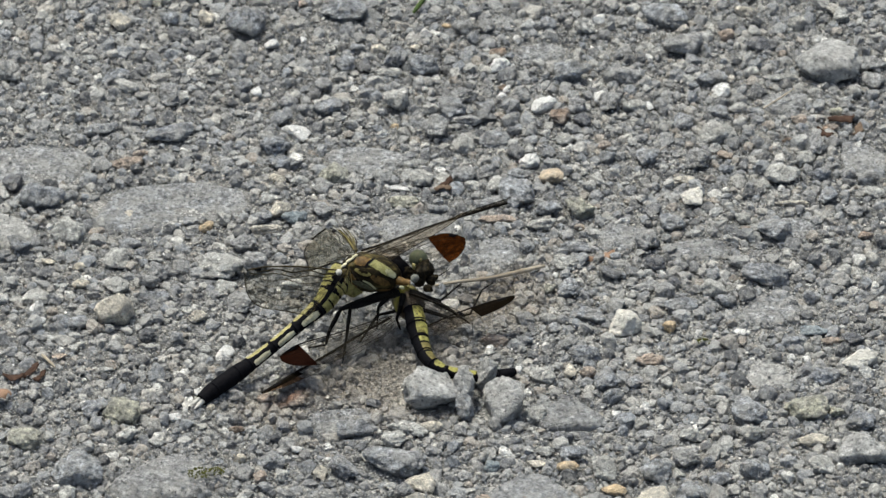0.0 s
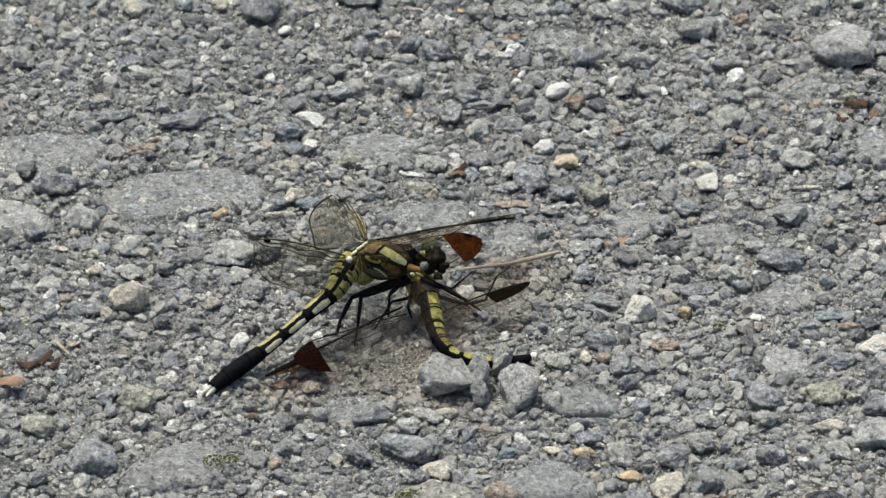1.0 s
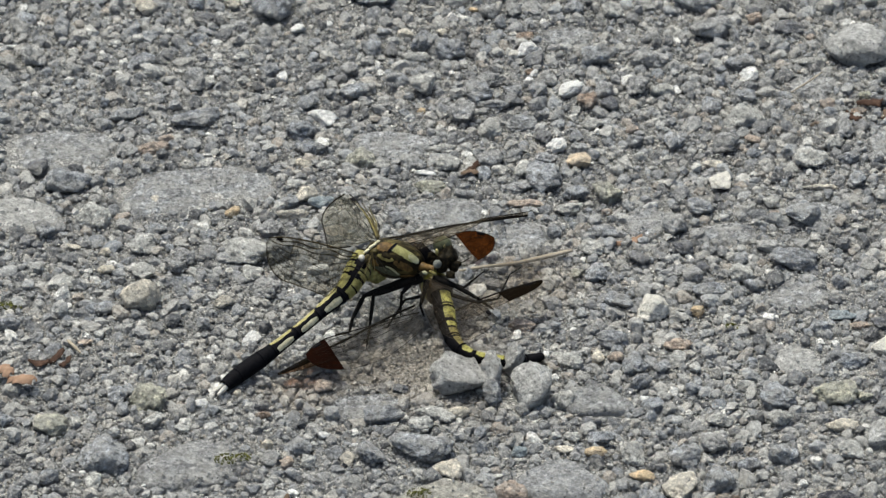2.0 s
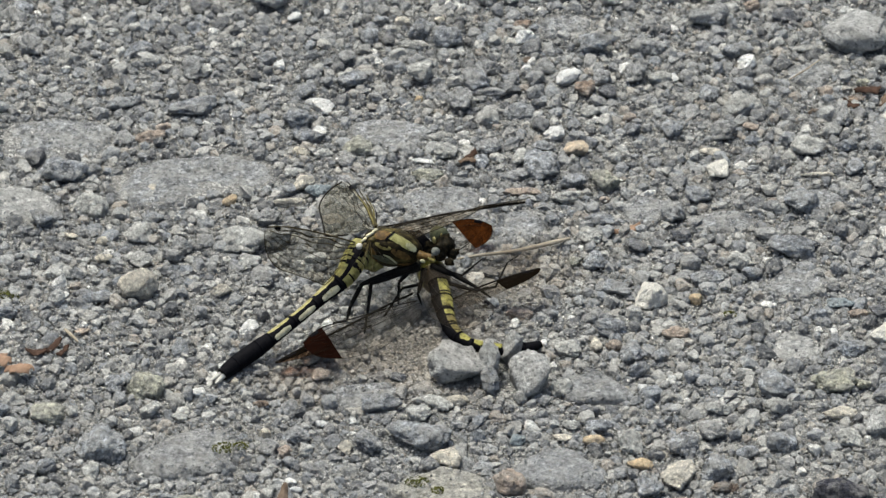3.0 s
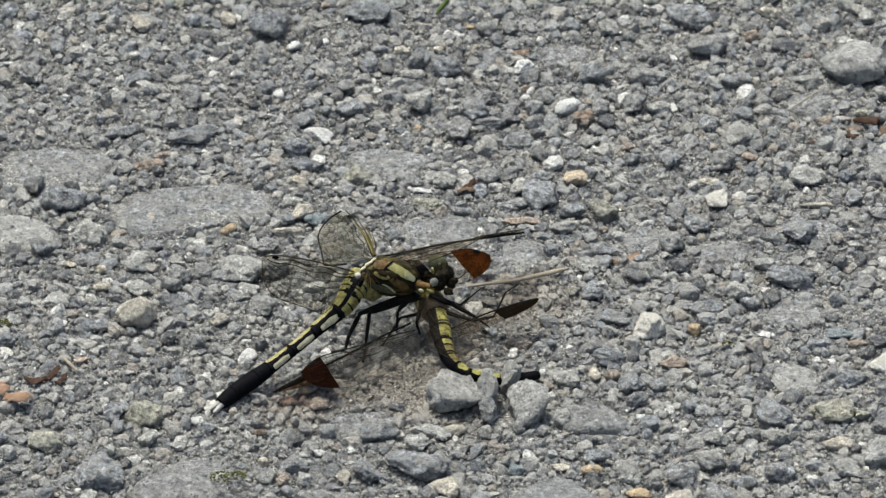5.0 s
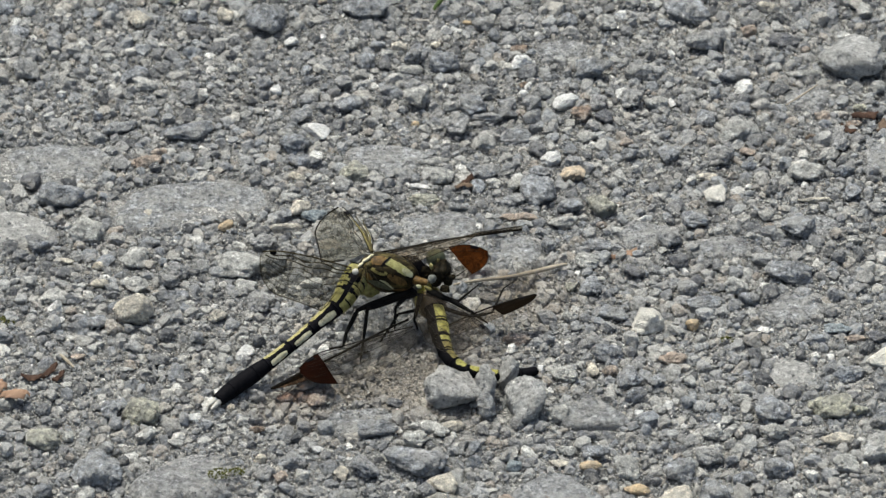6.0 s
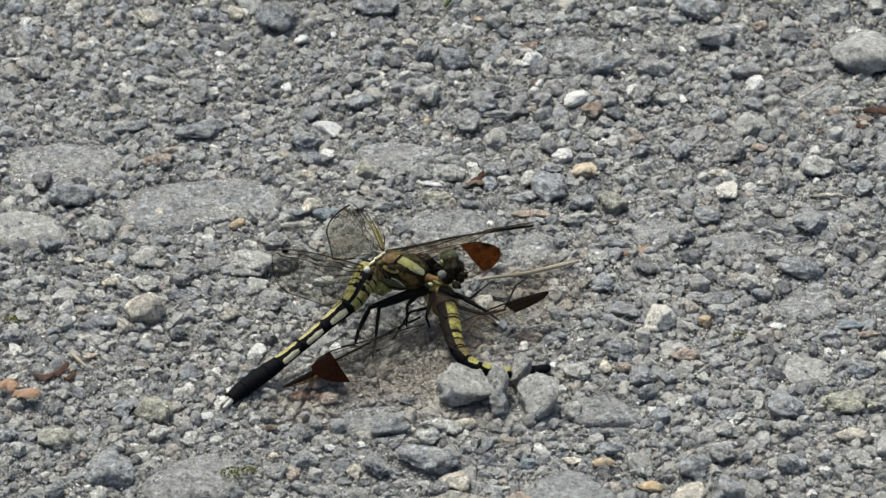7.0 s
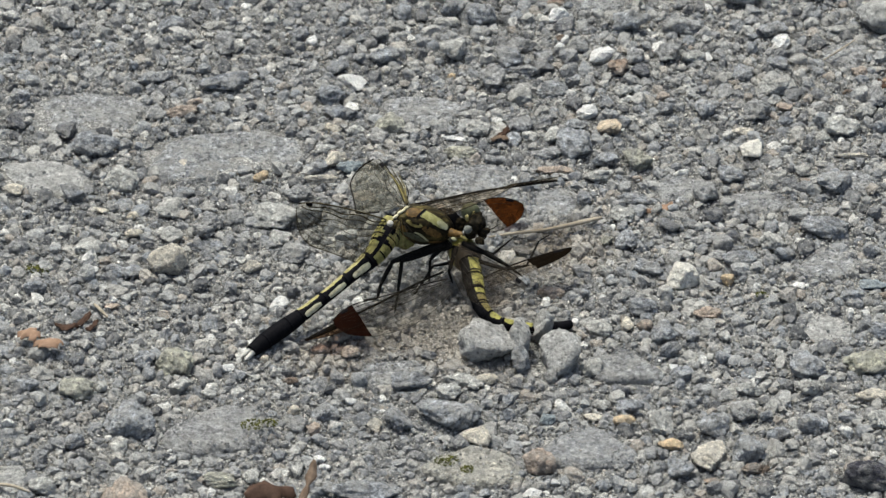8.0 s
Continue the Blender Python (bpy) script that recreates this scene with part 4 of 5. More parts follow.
CLEAR = membrane("clear_wing", (0.86, 0.85, 0.80), (0.15, 0.145, 0.11), 0.80)
TEA = membrane("tea_coloured_wing", (0.93, 0.90, 0.86), (0.14, 0.115, 0.085), 0.945)
RUSSET = membrane("russet_wing", (0.62, 0.42, 0.30), (0.03, 0.016, 0.008), 0.66, 1.0, 0.0)
GLASSY = membrane("thin_wing", (0.97, 0.96, 0.94), (0.14, 0.12, 0.09), 0.965)
SMOKY = membrane("smoky_wing", (0.80, 0.74, 0.64), (0.07, 0.055, 0.035), 0.80)
DEEP = membrane("black_brown_wing_tip", (0.07, 0.028, 0.014), (0.004, 0.003, 0.002), 0.05, 1.0, 0.0)
AMBER = membrane("brown_wing_tip", (0.13, 0.038, 0.012), (0.008, 0.003, 0.002), 0.12, 1.0, 0.0)
# lit copy of the brown tip: the backlight is put into its tint
AMBER_LIT = membrane("backlit_brown_wing_tip", (0.34, 0.10, 0.02), (0.034, 0.012, 0.004), 0.26, 1.0, 0.0)
VEIN = chitin("dark_vein", (0.005, 0.0045, 0.004), (0.018, 0.014, 0.010), rough=0.5, shine=0.05)
VEIN_PALE = chitin("amber_vein", (0.018, 0.014, 0.007), (0.085, 0.065, 0.03), rough=0.45, scale=500, shine=0.05)


def mm(p):
    return Vector(p) / 1000


def spline(points, n):
    """n places along a smooth line through the points (numbers of any length)."""
    p = [np.array(q, dtype=float) for q in points]
    p = [2 * p[0] - p[1]] + p + [2 * p[-1] - p[-2]]
    out = []
    for i in range(n):
        t = i / (n - 1) * (len(p) - 3)
        k = min(int(t), len(p) - 4)
        u = t - k
        a, b, c, d = p[k:k + 4]
        out.append(0.5 * (2 * b + (c - a) * u + (2 * a - 5 * b + 4 * c - d) * u * u + (3 * b - a - 3 * c + d) * u ** 3))
    return out


def tube(bm, line, around=12, arc=(0.0, 360.0), dorsal=(0, 0, 1), lift=0.0, flat=1.0, caps=True, taper=False):
    """Skin a line of (x, y, z, radius) in mm. An arc narrower than a full turn gives a strip of the skin; 0 degrees is the back."""
    full = arc[1] - arc[0] >= 359
    rings = []
    for i, q in enumerate(line):
        a, b = Vector(line[max(i - 1, 0)][:3]), Vector(line[min(i + 1, len(line) - 1)][:3])
        along = (b - a).normalized()
        up = Vector(dorsal)
        up = (up - along * up.dot(along)).normalized()
        side = along.cross(up)
        ring = []
        for k in range(around if full else around + 1):
            mid, spread = (arc[0] + arc[1]) / 2, (arc[1] - arc[0])
            if taper:
                run = i / (len(line) - 1)
                spread *= min(1.0, 0.62 + 1.6 * run) * min(1.0, 0.62 + 2.6 * (1 - run)) * (1 + 0.12 * math.sin(i * 2.1 + arc[0]))
            w = radians(mid + spread * (k / around - 0.5))
            r = q[3] + lift
            ring.append(bm.verts.new((Vector(q[:3]) + up * (r * flat * math.cos(w)) + side * (r * math.sin(w))) / 1000))
        rings.append(ring)
    for a, b in zip(rings, rings[1:]):
        n = len(a)
        for k in range(n if full else n - 1):
            bm.faces.new((a[k], a[(k + 1) % n], b[(k + 1) % n], b[k]))
    if full and caps:
        bm.faces.new(rings[0])
        bm.faces.new(rings[-1][::-1])
    return bm


def egg(bm, centre, x, y, z, level=3, pinch=0.0):
    """An egg with half-axes given as vectors in mm, narrower towards +x by pinch."""
    out = bmesh.ops.create_icosphere(bm, subdivisions=level, radius=1.0)
    x, y, z, c = Vector(x), Vector(y), Vector(z), Vector(centre)
    for v in out["verts"]:
        w = 1 - pinch * v.co.x
        v.co = (c + x * v.co.x + (y * v.co.y + z * v.co.z) * w) / 1000
    return bm


def crease(bm, deep, scale, seed=0.0):
    """Uneven plates and hollows on a smooth body, deep in mm."""
    bm.normal_update()
    for v in bm.verts:
        p = v.co * (1000 * scale)
        q = noise.noise((p.x + seed, p.y, p.z)) + 0.5 * noise.noise((p.x * 2.3, p.y * 2.3 + seed, p.z * 2.3))
        v.co += v.normal * (q * deep / 1000)
    return bm


def fur(parent, axes, count, long, seed):
    """Short dark bristles on an egg-shaped body."""
    rng = random.Random(seed)
    bm = bmesh.new()
    for k in range(count):
        u = Vector((rng.gauss(0, 1), rng.gauss(0, 1), rng.gauss(0, 1))).normalized()
        p = Vector((u.x * axes[0], u.y * axes[1], u.z * axes[2]))
        d = (u + Vector((rng.uniform(-0.6, 0.1), rng.uniform(-0.4, 0.4), rng.uniform(-0.4, 0.4)))).normalized()
        n = long * rng.uniform(0.5, 1.3)
        tube(bm, [(*(p * 0.98), 0.035), (*(p + d * n), 0.01)], 3, dorsal=(0.31, 0.52, 0.79), caps=False)
    return tagged(part("bristles", bm, BLACK, parent), "short dark bristles", kind="stuff")


def leg(parent, points, thick, hairs=14, rng=random.Random(5)):
    """A spiny leg: thigh, shin and foot in one bent tube."""
    n = len(points)
    dense = []
    for i, (a, b) in enumerate(zip(points, points[1:])):
        for u in (0.0, 0.25, 0.5, 0.75):
            p = Vector(a).lerp(Vector(b), u)
            run = (i + u) / (n - 1)
            dense.append((*p, thick * (1 - 0.80 * run) * (1.0 + 0.25 * math.sin(u * math.pi))))
    dense.append((*points[-1], thick * 0.2))
    knee, ankle = (4 * max(1, n - 3), 4 * (n - 2)) if n > 3 else (4, 4)
    way = (0.3, 0.5, 0.8)
    ob = part("leg", tube(bmesh.new(), dense[:knee + 1], 8, dorsal=way), LEG, parent)
    if ankle > knee:
        part("shin", tube(bmesh.new(), dense[knee:ankle + 1], 7, dorsal=way), LEG, ob)
    part("foot", tube(bmesh.new(), dense[ankle:], 6, dorsal=way), LEG, ob)
    for k in range(hairs):
        p = Vector(dense[3 + rng.randrange(max(1, len(dense) - 4))][:3])
        d = Vector((rng.uniform(-1, 1), rng.uniform(-1, 1), rng.uniform(-1, 0.4))).normalized()
        part("spine", tube(bmesh.new(), [(*p, 0.06), (*(p + d * rng.uniform(0.7, 1.4)), 0.015)], 4, dorsal=(0.31, 0.52, 0.79)), LEG, ob)
    return ob


def wing_place(base, tip, chord):
    """The pose of a wing: its root at base, its front edge running to tip, its skin spreading towards chord."""
    x = (Vector(tip) - Vector(base)).normalized()
    y = Vector(chord)
    y = (y - x * y.dot(x)).normalized()
    m = Matrix((x, y, x.cross(y))).transposed().to_4x4()
    m.translation = mm(base)
    return m


def outline(u, hind):
    """How far the skin reaches behind the front edge, as a share of the chord, at u of the length."""
    root = 0.30 + 0.70 * min(1.0, u / (0.16 if hind else 0.42)) ** 0.7
    end = max(0.0, 1 - max(0.0, (u - 0.62) / 0.38) ** 2.4) ** 0.62
    return root * end * (1.0 - (0.22 * u if hind else 0.0))


def wing(parent, base, tip, chord, length, deep, hind, skin, vein, end_skin=None, seed=1, stigma=0.84, cut=2.0, fine=1.0, twist=(0.0, 0.0), slant=0.0, edge=1.0, rim=1.0, droop=0.9, sparse=1.0, band=None):
    """A wing with its skin, its network of veins and its dark spot near the tip."""
    rng = random.Random(seed)
    nx, ny = 36, 7

    def at(u, v):
        w = outline(u, hind) * deep
        sag = -0.055 * deep * math.sin(u * 2.2) + 0.35 * math.sin(v * 3.1 + seed) * v + 0.18 * math.sin(v * 17 + u * 9) * (1 - u)
        sag += v * max(twist[0] + twist[1] * u, -0.9)
        return Vector((u * length, v * w - 0.5 * math.sin(u * math.pi) * 0.8 + droop * max(0, u - 0.75) ** 2 * deep, sag))

    def sheet(u0, u1, a=0.0, b=0.0, to=1.0, up=0.0):
        bm = bmesh.new()
        grid = [[bm.verts.new(at(u0 + a * j / ny + (u1 + b * j / ny - u0 - a * j / ny) * i / nx, to * j / ny) / 1000 + Vector((0, 0, up))) for j in range(ny + 1)] for i in range(nx + 1)]
        for i in range(nx):
            for j in range(ny):
                bm.faces.new((grid[i][j], grid[i + 1][j], grid[i + 1][j + 1], grid[i][j + 1]))
        return bm

    ob = part("wing", sheet(0.0, min(cut, 0.995), 0.0, slant if end_skin else 0.0), skin, parent)
    ob.matrix_basis = wing_place(base, tip, chord)
    if end_skin:
        part("wing_tip", sheet(cut, 0.995, slant), end_skin, ob, "dark brown wing tip")
    if band:
        part("wing_edge", sheet(cut - 0.03, 0.97, -0.02, 0.0, band, 0.00006), DEEP, ob, "black-brown front edge of the wing tip")
    bm = bmesh.new()

    def line(points, r):
        tube(bm, [(*(p + Vector((0, 0, 0.02))), r * fine) for p in points], 4, dorsal=(0.1, 0.2, 1), caps=False)

    line([at(u / 30 * 0.995, 0.0) for u in range(31)], 0.12 * edge)
    line([at(u / 30 * 0.995, 1.0) for u in range(1, 31)], 0.075 * rim)
    rows = (0.10, 0.20, 0.33, 0.47, 0.60, 0.74, 0.87)
    for k, v in enumerate(rows):
        stop = rng.uniform(0.86, 0.97)
        line([at(stop * u / 24, v + 0.03 * math.sin(u * 0.6 + k)) for u in range(25)], (0.10, 0.08, 0.055, 0.045, 0.04, 0.035, 0.035)[k])
    marks = (0.0, *rows, 1.0)
    for k in range(len(marks) - 1):
        u = 0.05 + rng.uniform(0, 0.02)
        while u < 0.96:
            line([at(u, marks[k]), at(min(0.99, u + rng.uniform(-0.01, 0.012)), marks[k + 1])], 0.02)
            u += rng.uniform(0.018, 0.034) * (0.9 if k < 2 else 1.25) * sparse
    tagged(part("vein_network", bm, vein, ob), kind="stuff")
    bm = bmesh.new()
    a, b = stigma, stigma + 0.075
    tube(bm, [(*((at(a + (b - a) * i / 6, 0.03) + at(a + (b - a) * i / 6, 0.09)) / 2), 0.34 if 0 < i < 6 else 0.12) for i in range(7)], 6, dorsal=(0, 0, 1), flat=0.35)
    part("wing_spot", bm, BLACK, ob, "dark spot near the wing tip")
    return ob


def abdomen(parent, line, cuts, spots, dorsal, tail, marks, arcs):
    """A jointed abdomen: one part a segment, each with its coloured marks; the last ones stay black."""
    rings = spline(line, 73)
    for k, (a, b) in enumerate(zip(cuts, cuts[1:])):
        i, j = round(a * 72), round(b * 72)
        seg = [tuple(r) for r in rings[i:j + 1]]
        seg[0] = (*seg[0][:3], seg[0][3] * (0.97 if tail else 0.86))
        seg[-1] = (*seg[-1][:3], seg[-1][3] * (1.02 if tail else 1.1))
        bm = tube(bmesh.new(), seg, 16, dorsal=dorsal)
        body = part("abdomen_segment", bm, BLACK, parent)
        if k < spots:
            for (lo, hi), material in zip(arcs, marks):
                inner = [tuple(r) for r in rings[i + (0 if k == 0 else 1):j - 1 + 1]]
                if len(inner) > 2:
                    part("yellow_mark", tube(bmesh.new(), inner, 7, (lo, hi), dorsal, lift=0.05), material, body, "yellow patch on the segment")
    if tail:
        end, back = Vector(rings[0][:3]), (Vector(rings[0][:3]) - Vector(rings[3][:3])).normalized()
        for s in (-1, 1):
            off = back.cross(Vector((0, 0, 1))).normalized() * (0.55 * s)
            bm = tube(bmesh.new(), [(*(end + off * 0.8), 0.5), (*(end + back * 1.3 + off), 0.45), (*(end + back * 2.5 + off * 1.1), 0.12)], 8, dorsal=(0, 0, 1))
            part("tail_appendage", bm, WHITE, parent, "white tail appendage")


def plate(body, axes, line, wide, across, material, label, lift=1.025):
    """A coloured plate lying on an egg-shaped body: a strip along a line (mm, in the insect's space), wide mm at each of its points."""
    inside = body.matrix_basis.inverted()
    path = spline([(*p, w) for p, w in zip(line, wide)], 15)
    bm = bmesh.new()
    rows = []
    for k, q in enumerate(path):
        end = min(1.0, 0.55 + 3.0 * min(k, 14 - k) / 14) * (1 + 0.07 * math.sin(k * 1.7))
        row = []
        for j in range(7):
            p = Vector(q[:3]) + Vector(across).normalized() * (q[3] * end * (j / 6 - 0.5))
            d = inside @ mm(p) * 1000
            u = Vector((d.x / axes[0], d.y / axes[1], d.z / axes[2])).normalized()
            n = 1 - 0.10 * u.x
            row.append(bm.verts.new(Vector((u.x * axes[0], u.y * axes[1] * n, u.z * axes[2] * n)) * (lift / 1000)))
        rows.append(row)
    for a, b in zip(rows, rows[1:]):
        for j in range(6):
            bm.faces.new((a[j], b[j], b[j + 1], a[j + 1]))
    return part("thorax_plate", bm, material, body, label)


def build_hunter():
    """The dragonfly that feeds: black-tailed, banded with yellow, propped on its legs over its catch."""
    thing = new("dragonfly")
    tagged(thing, "yellow and black banded dragonfly with white tail tip, feeding", "dragonfly", "dragonflies on the gravel")
    line = [(*(-46.61, -52.91, 1.90), 1.25), (*(-44.08, -50.41, 2.60), 1.6), (*(-40.15, -47.59, 4.00), 1.68), (*(-36.63, -45.14, 5.40), 1.34), (*(-32.05, -41.71, 7.40), 1.22), (*(-27.66, -38.33, 9.60), 1.38), (*(-23.60, -34.84, 11.60), 1.95), (*(-21.47, -31.42, 13.40), 2.45), (*(-19.65, -28.64, 14.60), 2.5)]
    abdomen(thing, line, (0.0, 0.13, 0.26, 0.35, 0.47, 0.59, 0.71, 0.82, 0.90, 1.0), 99, (0.05, -0.75, 0.66), True, (YELLOW, PALE), ())
    rings = spline(line, 73)
    lay = ((0.352, 0.456), (0.472, 0.578), (0.592, 0.706), (0.722, 0.806), (0.818, 0.888), (0.90, 0.985))
    back = (0.05, -0.75, 0.66)
    for k, (a, b) in enumerate(lay):
        inner = [tuple(r) for r in rings[round(a * 72):round(b * 72) + 1]]
        part("yellow_mark", tube(bmesh.new(), inner, 8, (-95, -34) if k < 3 else (-105, -17), back, lift=0.04, taper=k < 3), YELLOW if k < 3 else BASE_YELLOW, thing, "yellow mark along the back")
        if k < 3:
            inner = inner[1:-1]
        # near the tail these marks carry their brighter lighting in a whiter colour
        part("yellow_mark", tube(bmesh.new(), inner, 8, (0, 52) if k < 3 else (6, 105), back, lift=0.04, taper=k < 3), PALE if k < 3 else BASE_YELLOW, thing, "yellow flank mark, whitened as lit near the tail")
    # dark seams and a dark blotch across the yellow base of the abdomen
    for a, b, lo, hi in ((0.758, 0.764, 10, 105), (0.848, 0.855, -100, 105), (0.80, 0.83, -34, 24), (0.87, 0.915, -32, 24), (0.93, 0.936, 10, 105)):
        inner = [tuple(spline(line, 400)[round(u * 399)]) for u in np.linspace(a, b, 6)]
        part("dark_seam", tube(bmesh.new(), inner, 10, (lo, hi), back, lift=0.09), BLACK, thing, "thin black seam of the abdomen")
    # thorax
    bm = crease(egg(bmesh.new(), (0, 0, 0), (6.0, 0, 0), (0, 3.6, 0), (0, 0, 4.0), 4, 0.10), 0.22, 0.8)
    chest = part("thorax", bm, THORAX, thing, "yellow-green thorax with dark slanting bands")
    chest.matrix_basis = wing_place((-14.49, -28.63, 14.20), (-7.17, -28.80, 12.60), (0.0, 0.93, 0.35))
    up = (0.45, 0.52, 0.74)
    axes = (6.0, 3.6, 4.0)
    fur(chest, axes, 170, 0.8, 4)
    plate(chest, axes, ((-16.50, -29.54, 18.13), (-14.35, -30.18, 17.91), (-12.20, -30.82, 16.92), (-10.16, -30.80, 15.32)), (0.8, 1.8, 2.1, 1.6), up, SIDE, "pale green stripe on the thorax")
    plate(chest, axes, ((-11.88, -30.96, 16.62), (-10.91, -30.94, 15.95), (-9.94, -30.76, 15.04)), (0.8, 1.4, 1.2), up, LIME, "pale end of the green stripe", 1.04)
    plate(chest, axes, ((-17.36, -29.49, 17.96), (-16.18, -29.96, 18.03), (-14.78, -30.32, 17.89)), (1.6, 2.4, 1.6), up, AMBER_SKIN, "orange-brown plate below the wing root", 1.03)
    plate(chest, axes, ((-15.60, -30.90, 17.30), (-14.70, -30.15, 17.95), (-13.90, -29.20, 18.10)), (0.35, 0.45, 0.35), (0.8, -0.5, -0.3), BLACK, "dark seam across the stripe", 1.055)
    plate(chest, axes, ((-19.09, -30.72, 15.67), (-18.12, -31.44, 14.86), (-17.38, -31.28, 12.90)), (1.8, 2.4, 1.6), (0.90, 0.23, 0.33), AMBER_SKIN, "orange-yellow plate at the rear of the thorax", 1.02)
    plate(chest, axes, ((-18.12, -31.41, 14.45), (-16.51, -31.95, 13.90), (-14.57, -32.04, 13.04), (-13.50, -31.86, 12.52)), (0.9, 2.0, 2.1, 1.0), up, PANEL, "grey-green plate on the side", 1.03)
    plate(chest, axes, ((-16.07, -32.09, 15.06), (-14.78, -32.27, 14.39), (-13.61, -32.01, 12.89)), (0.3, 0.5, 0.35), up, LIME, "pale line on the side", 1.05)
    plate(chest, axes, ((-14.56, -32.02, 15.92), (-12.95, -32.13, 14.95), (-11.13, -31.66, 13.43)), (0.9, 1.5, 1.0), up, RUST, "brown line along the side")
    plate(chest, axes, ((-17.60, -31.00, 16.80), (-16.00, -31.70, 16.40), (-14.60, -31.90, 16.10)), (0.6, 1.0, 0.6), up, OLIVE_LIT, "yellow-brown line below the stripe", 1.03)
    plate(chest, axes, ((-13.50, -31.86, 12.52), (-12.22, -31.53, 12.15), (-10.93, -30.18, 11.07)), (0.8, 1.3, 0.8), up, RUST, "brown plate above the legs")
    part("rear_thorax", crease(egg(bmesh.new(), (-18.10, -29.90, 11.90), (2.2, 0.3, -0.5), (0.2, 1.9, 0.2), (0.5, -0.2, 1.9), 4), 0.5, 0.8, 9.0), BASE_YELLOW, thing, "olive-brown rear of the thorax")
    # the fan of stout veins at the hind wing's root
    for q, r, m in (((-22.13, -39.10, 17.00), 0.06, VEIN), ((-20.94, -40.77, 16.60), 0.06, OLIVE), ((-20.19, -39.94, 16.80), 0.08, OLIVE), ((-19.22, -40.87, 17.20), 0.05, VEIN), ((-18.05, -40.51, 17.20), 0.05, OLIVE), ((-16.77, -39.59, 17.60), 0.05, VEIN), ((-15.05, -40.05, 17.40), 0.05, VEIN)):
        a = Vector((-18.63, -32.44, 18.60))
        b = Vector(q)
        part("wing_root_vein", tube(bmesh.new(), [(*a, r * 1.6), (*(a.lerp(b, 0.5) + Vector((0.1, 0, 0.25))), r), (*b, r * 0.4)], 6, dorsal=(0.31, 0.52, 0.79)), m, thing, "stout brown vein at the wing root")
    bm = tube(bmesh.new(), [(*(-17.49, -26.82, 17.80), 0.4), (*(-18.39, -22.58, 17.20), 0.4), (*(-19.61, -17.85, 16.40), 0.28), (*(-20.84, -13.48, 15.60), 0.12)], 8, dorsal=(0.0, -0.8, 0.6), flat=0.3)
    root = part("wing_root", bm, OLIVE, thing, "thick olive root of the hind wing")
    for p, q, r in (((-17.69, -28.71, 18.20), 0.75, 0.30), ((-18.65, -29.73, 18.00), 1.0, 0.36), ((-19.72, -30.85, 17.60), 0.8, 0.34)):
        part("back_ridge", crease(egg(bmesh.new(), p, (q * 0.75, q * 0.62, 0.1), (-r * 0.6, r * 0.7, 0), (0, 0, r * 0.8), 3), 0.12, 1.4), PALE, thing, "cream ridge between the wings")
    for p, r in (((-20.68, -32.52, 17.20), 0.62),):
        part("wing_joint", egg(bmesh.new(), p, (r, 0, 0), (0, r, 0), (0, 0, r), 3), WHITE, thing, "white knob at the wing root")
    for p, q, r in (((-18.30, -30.40, 17.20), 0.9, 0.7), ((-19.60, -31.90, 16.60), 0.9, 0.8), ((-17.40, -28.00, 17.60), 0.8, 0.6)):
        part("shoulder", crease(egg(bmesh.new(), p, (q, 0.1, 0.1), (-0.1, r, 0), (0, 0, r), 3), 0.25, 1.2), OLIVE, thing, "dark brown hump between the wing roots")
    part("front_hump", crease(egg(bmesh.new(), (-10.41, -25.62, 13.40), (3.1, 0, -0.6), (0, 2.2, 0), (0.4, 0, 2.0), 4), 0.3, 0.9), BLACK, thing, "black front of the thorax")
    # head
    bm = crease(egg(bmesh.new(), (0, 0, 0), (1.7, 0, 0), (0, 2.7, 0), (0, 0, 2.0), 4), 0.7, 0.7, 5.0)
    head = part("head", bm, JAW, thing, "dark head with large eyes")
    head.matrix_basis = wing_place((-4.79, -26.18, 12.60), (1.45, -28.87, 10.00), (0.0, 0.9, 0.43))
    inside = head.matrix_basis.inverted()
    for p, r, m, says in (((-5.45, -21.60, 12.20), 1.95, EYE_SKIN, "grey-green compound eye"), ((-3.90, -23.27, 11.40), 1.5, EYE_DARK, "dark compound eye")):
        part("eye", egg(bmesh.new(), inside @ mm(p) * 1000, (r, 0, 0.2), (0, r * 0.9, 0), (-0.2, 0, r * 1.1), 3), m, head, says)
    for name, p, x, y, z, m, says in (
            ("face", (-6.18, -30.30, 14.20), (0.82, 0.15, -0.2), (0.15, 0.75, 0.4), (0.0, -0.35, 0.62), FACE, "rounded pale grey face"),
            ("cheek", (-6.40, -27.39, 14.90), (0.34, 0, -0.12), (-0.1, 0.5, 0.3), (0.15, -0.5, 0.75), YELLOW, "yellow mark behind the eye"),
            ("cheek", (-5.05, -24.40, 14.00), (0.22, 0, 0), (0, 0.3, 0.2), (0.1, -0.3, 0.6), YELLOW, "yellow mark behind the eye"),
            ("lip", (-6.90, -33.20, 14.20), (0.7, 0.0, -0.35), (0, 0.35, 0.2), (0.0, -0.2, 0.3), OLIVE_LIT, "brown lip")):
        place = inside.to_3x3()
        part(name, crease(egg(bmesh.new(), inside @ mm(p) * 1000, place @ Vector(x), place @ Vector(y), place @ Vector(z), 3), 0.08, 1.5), m, head, says)
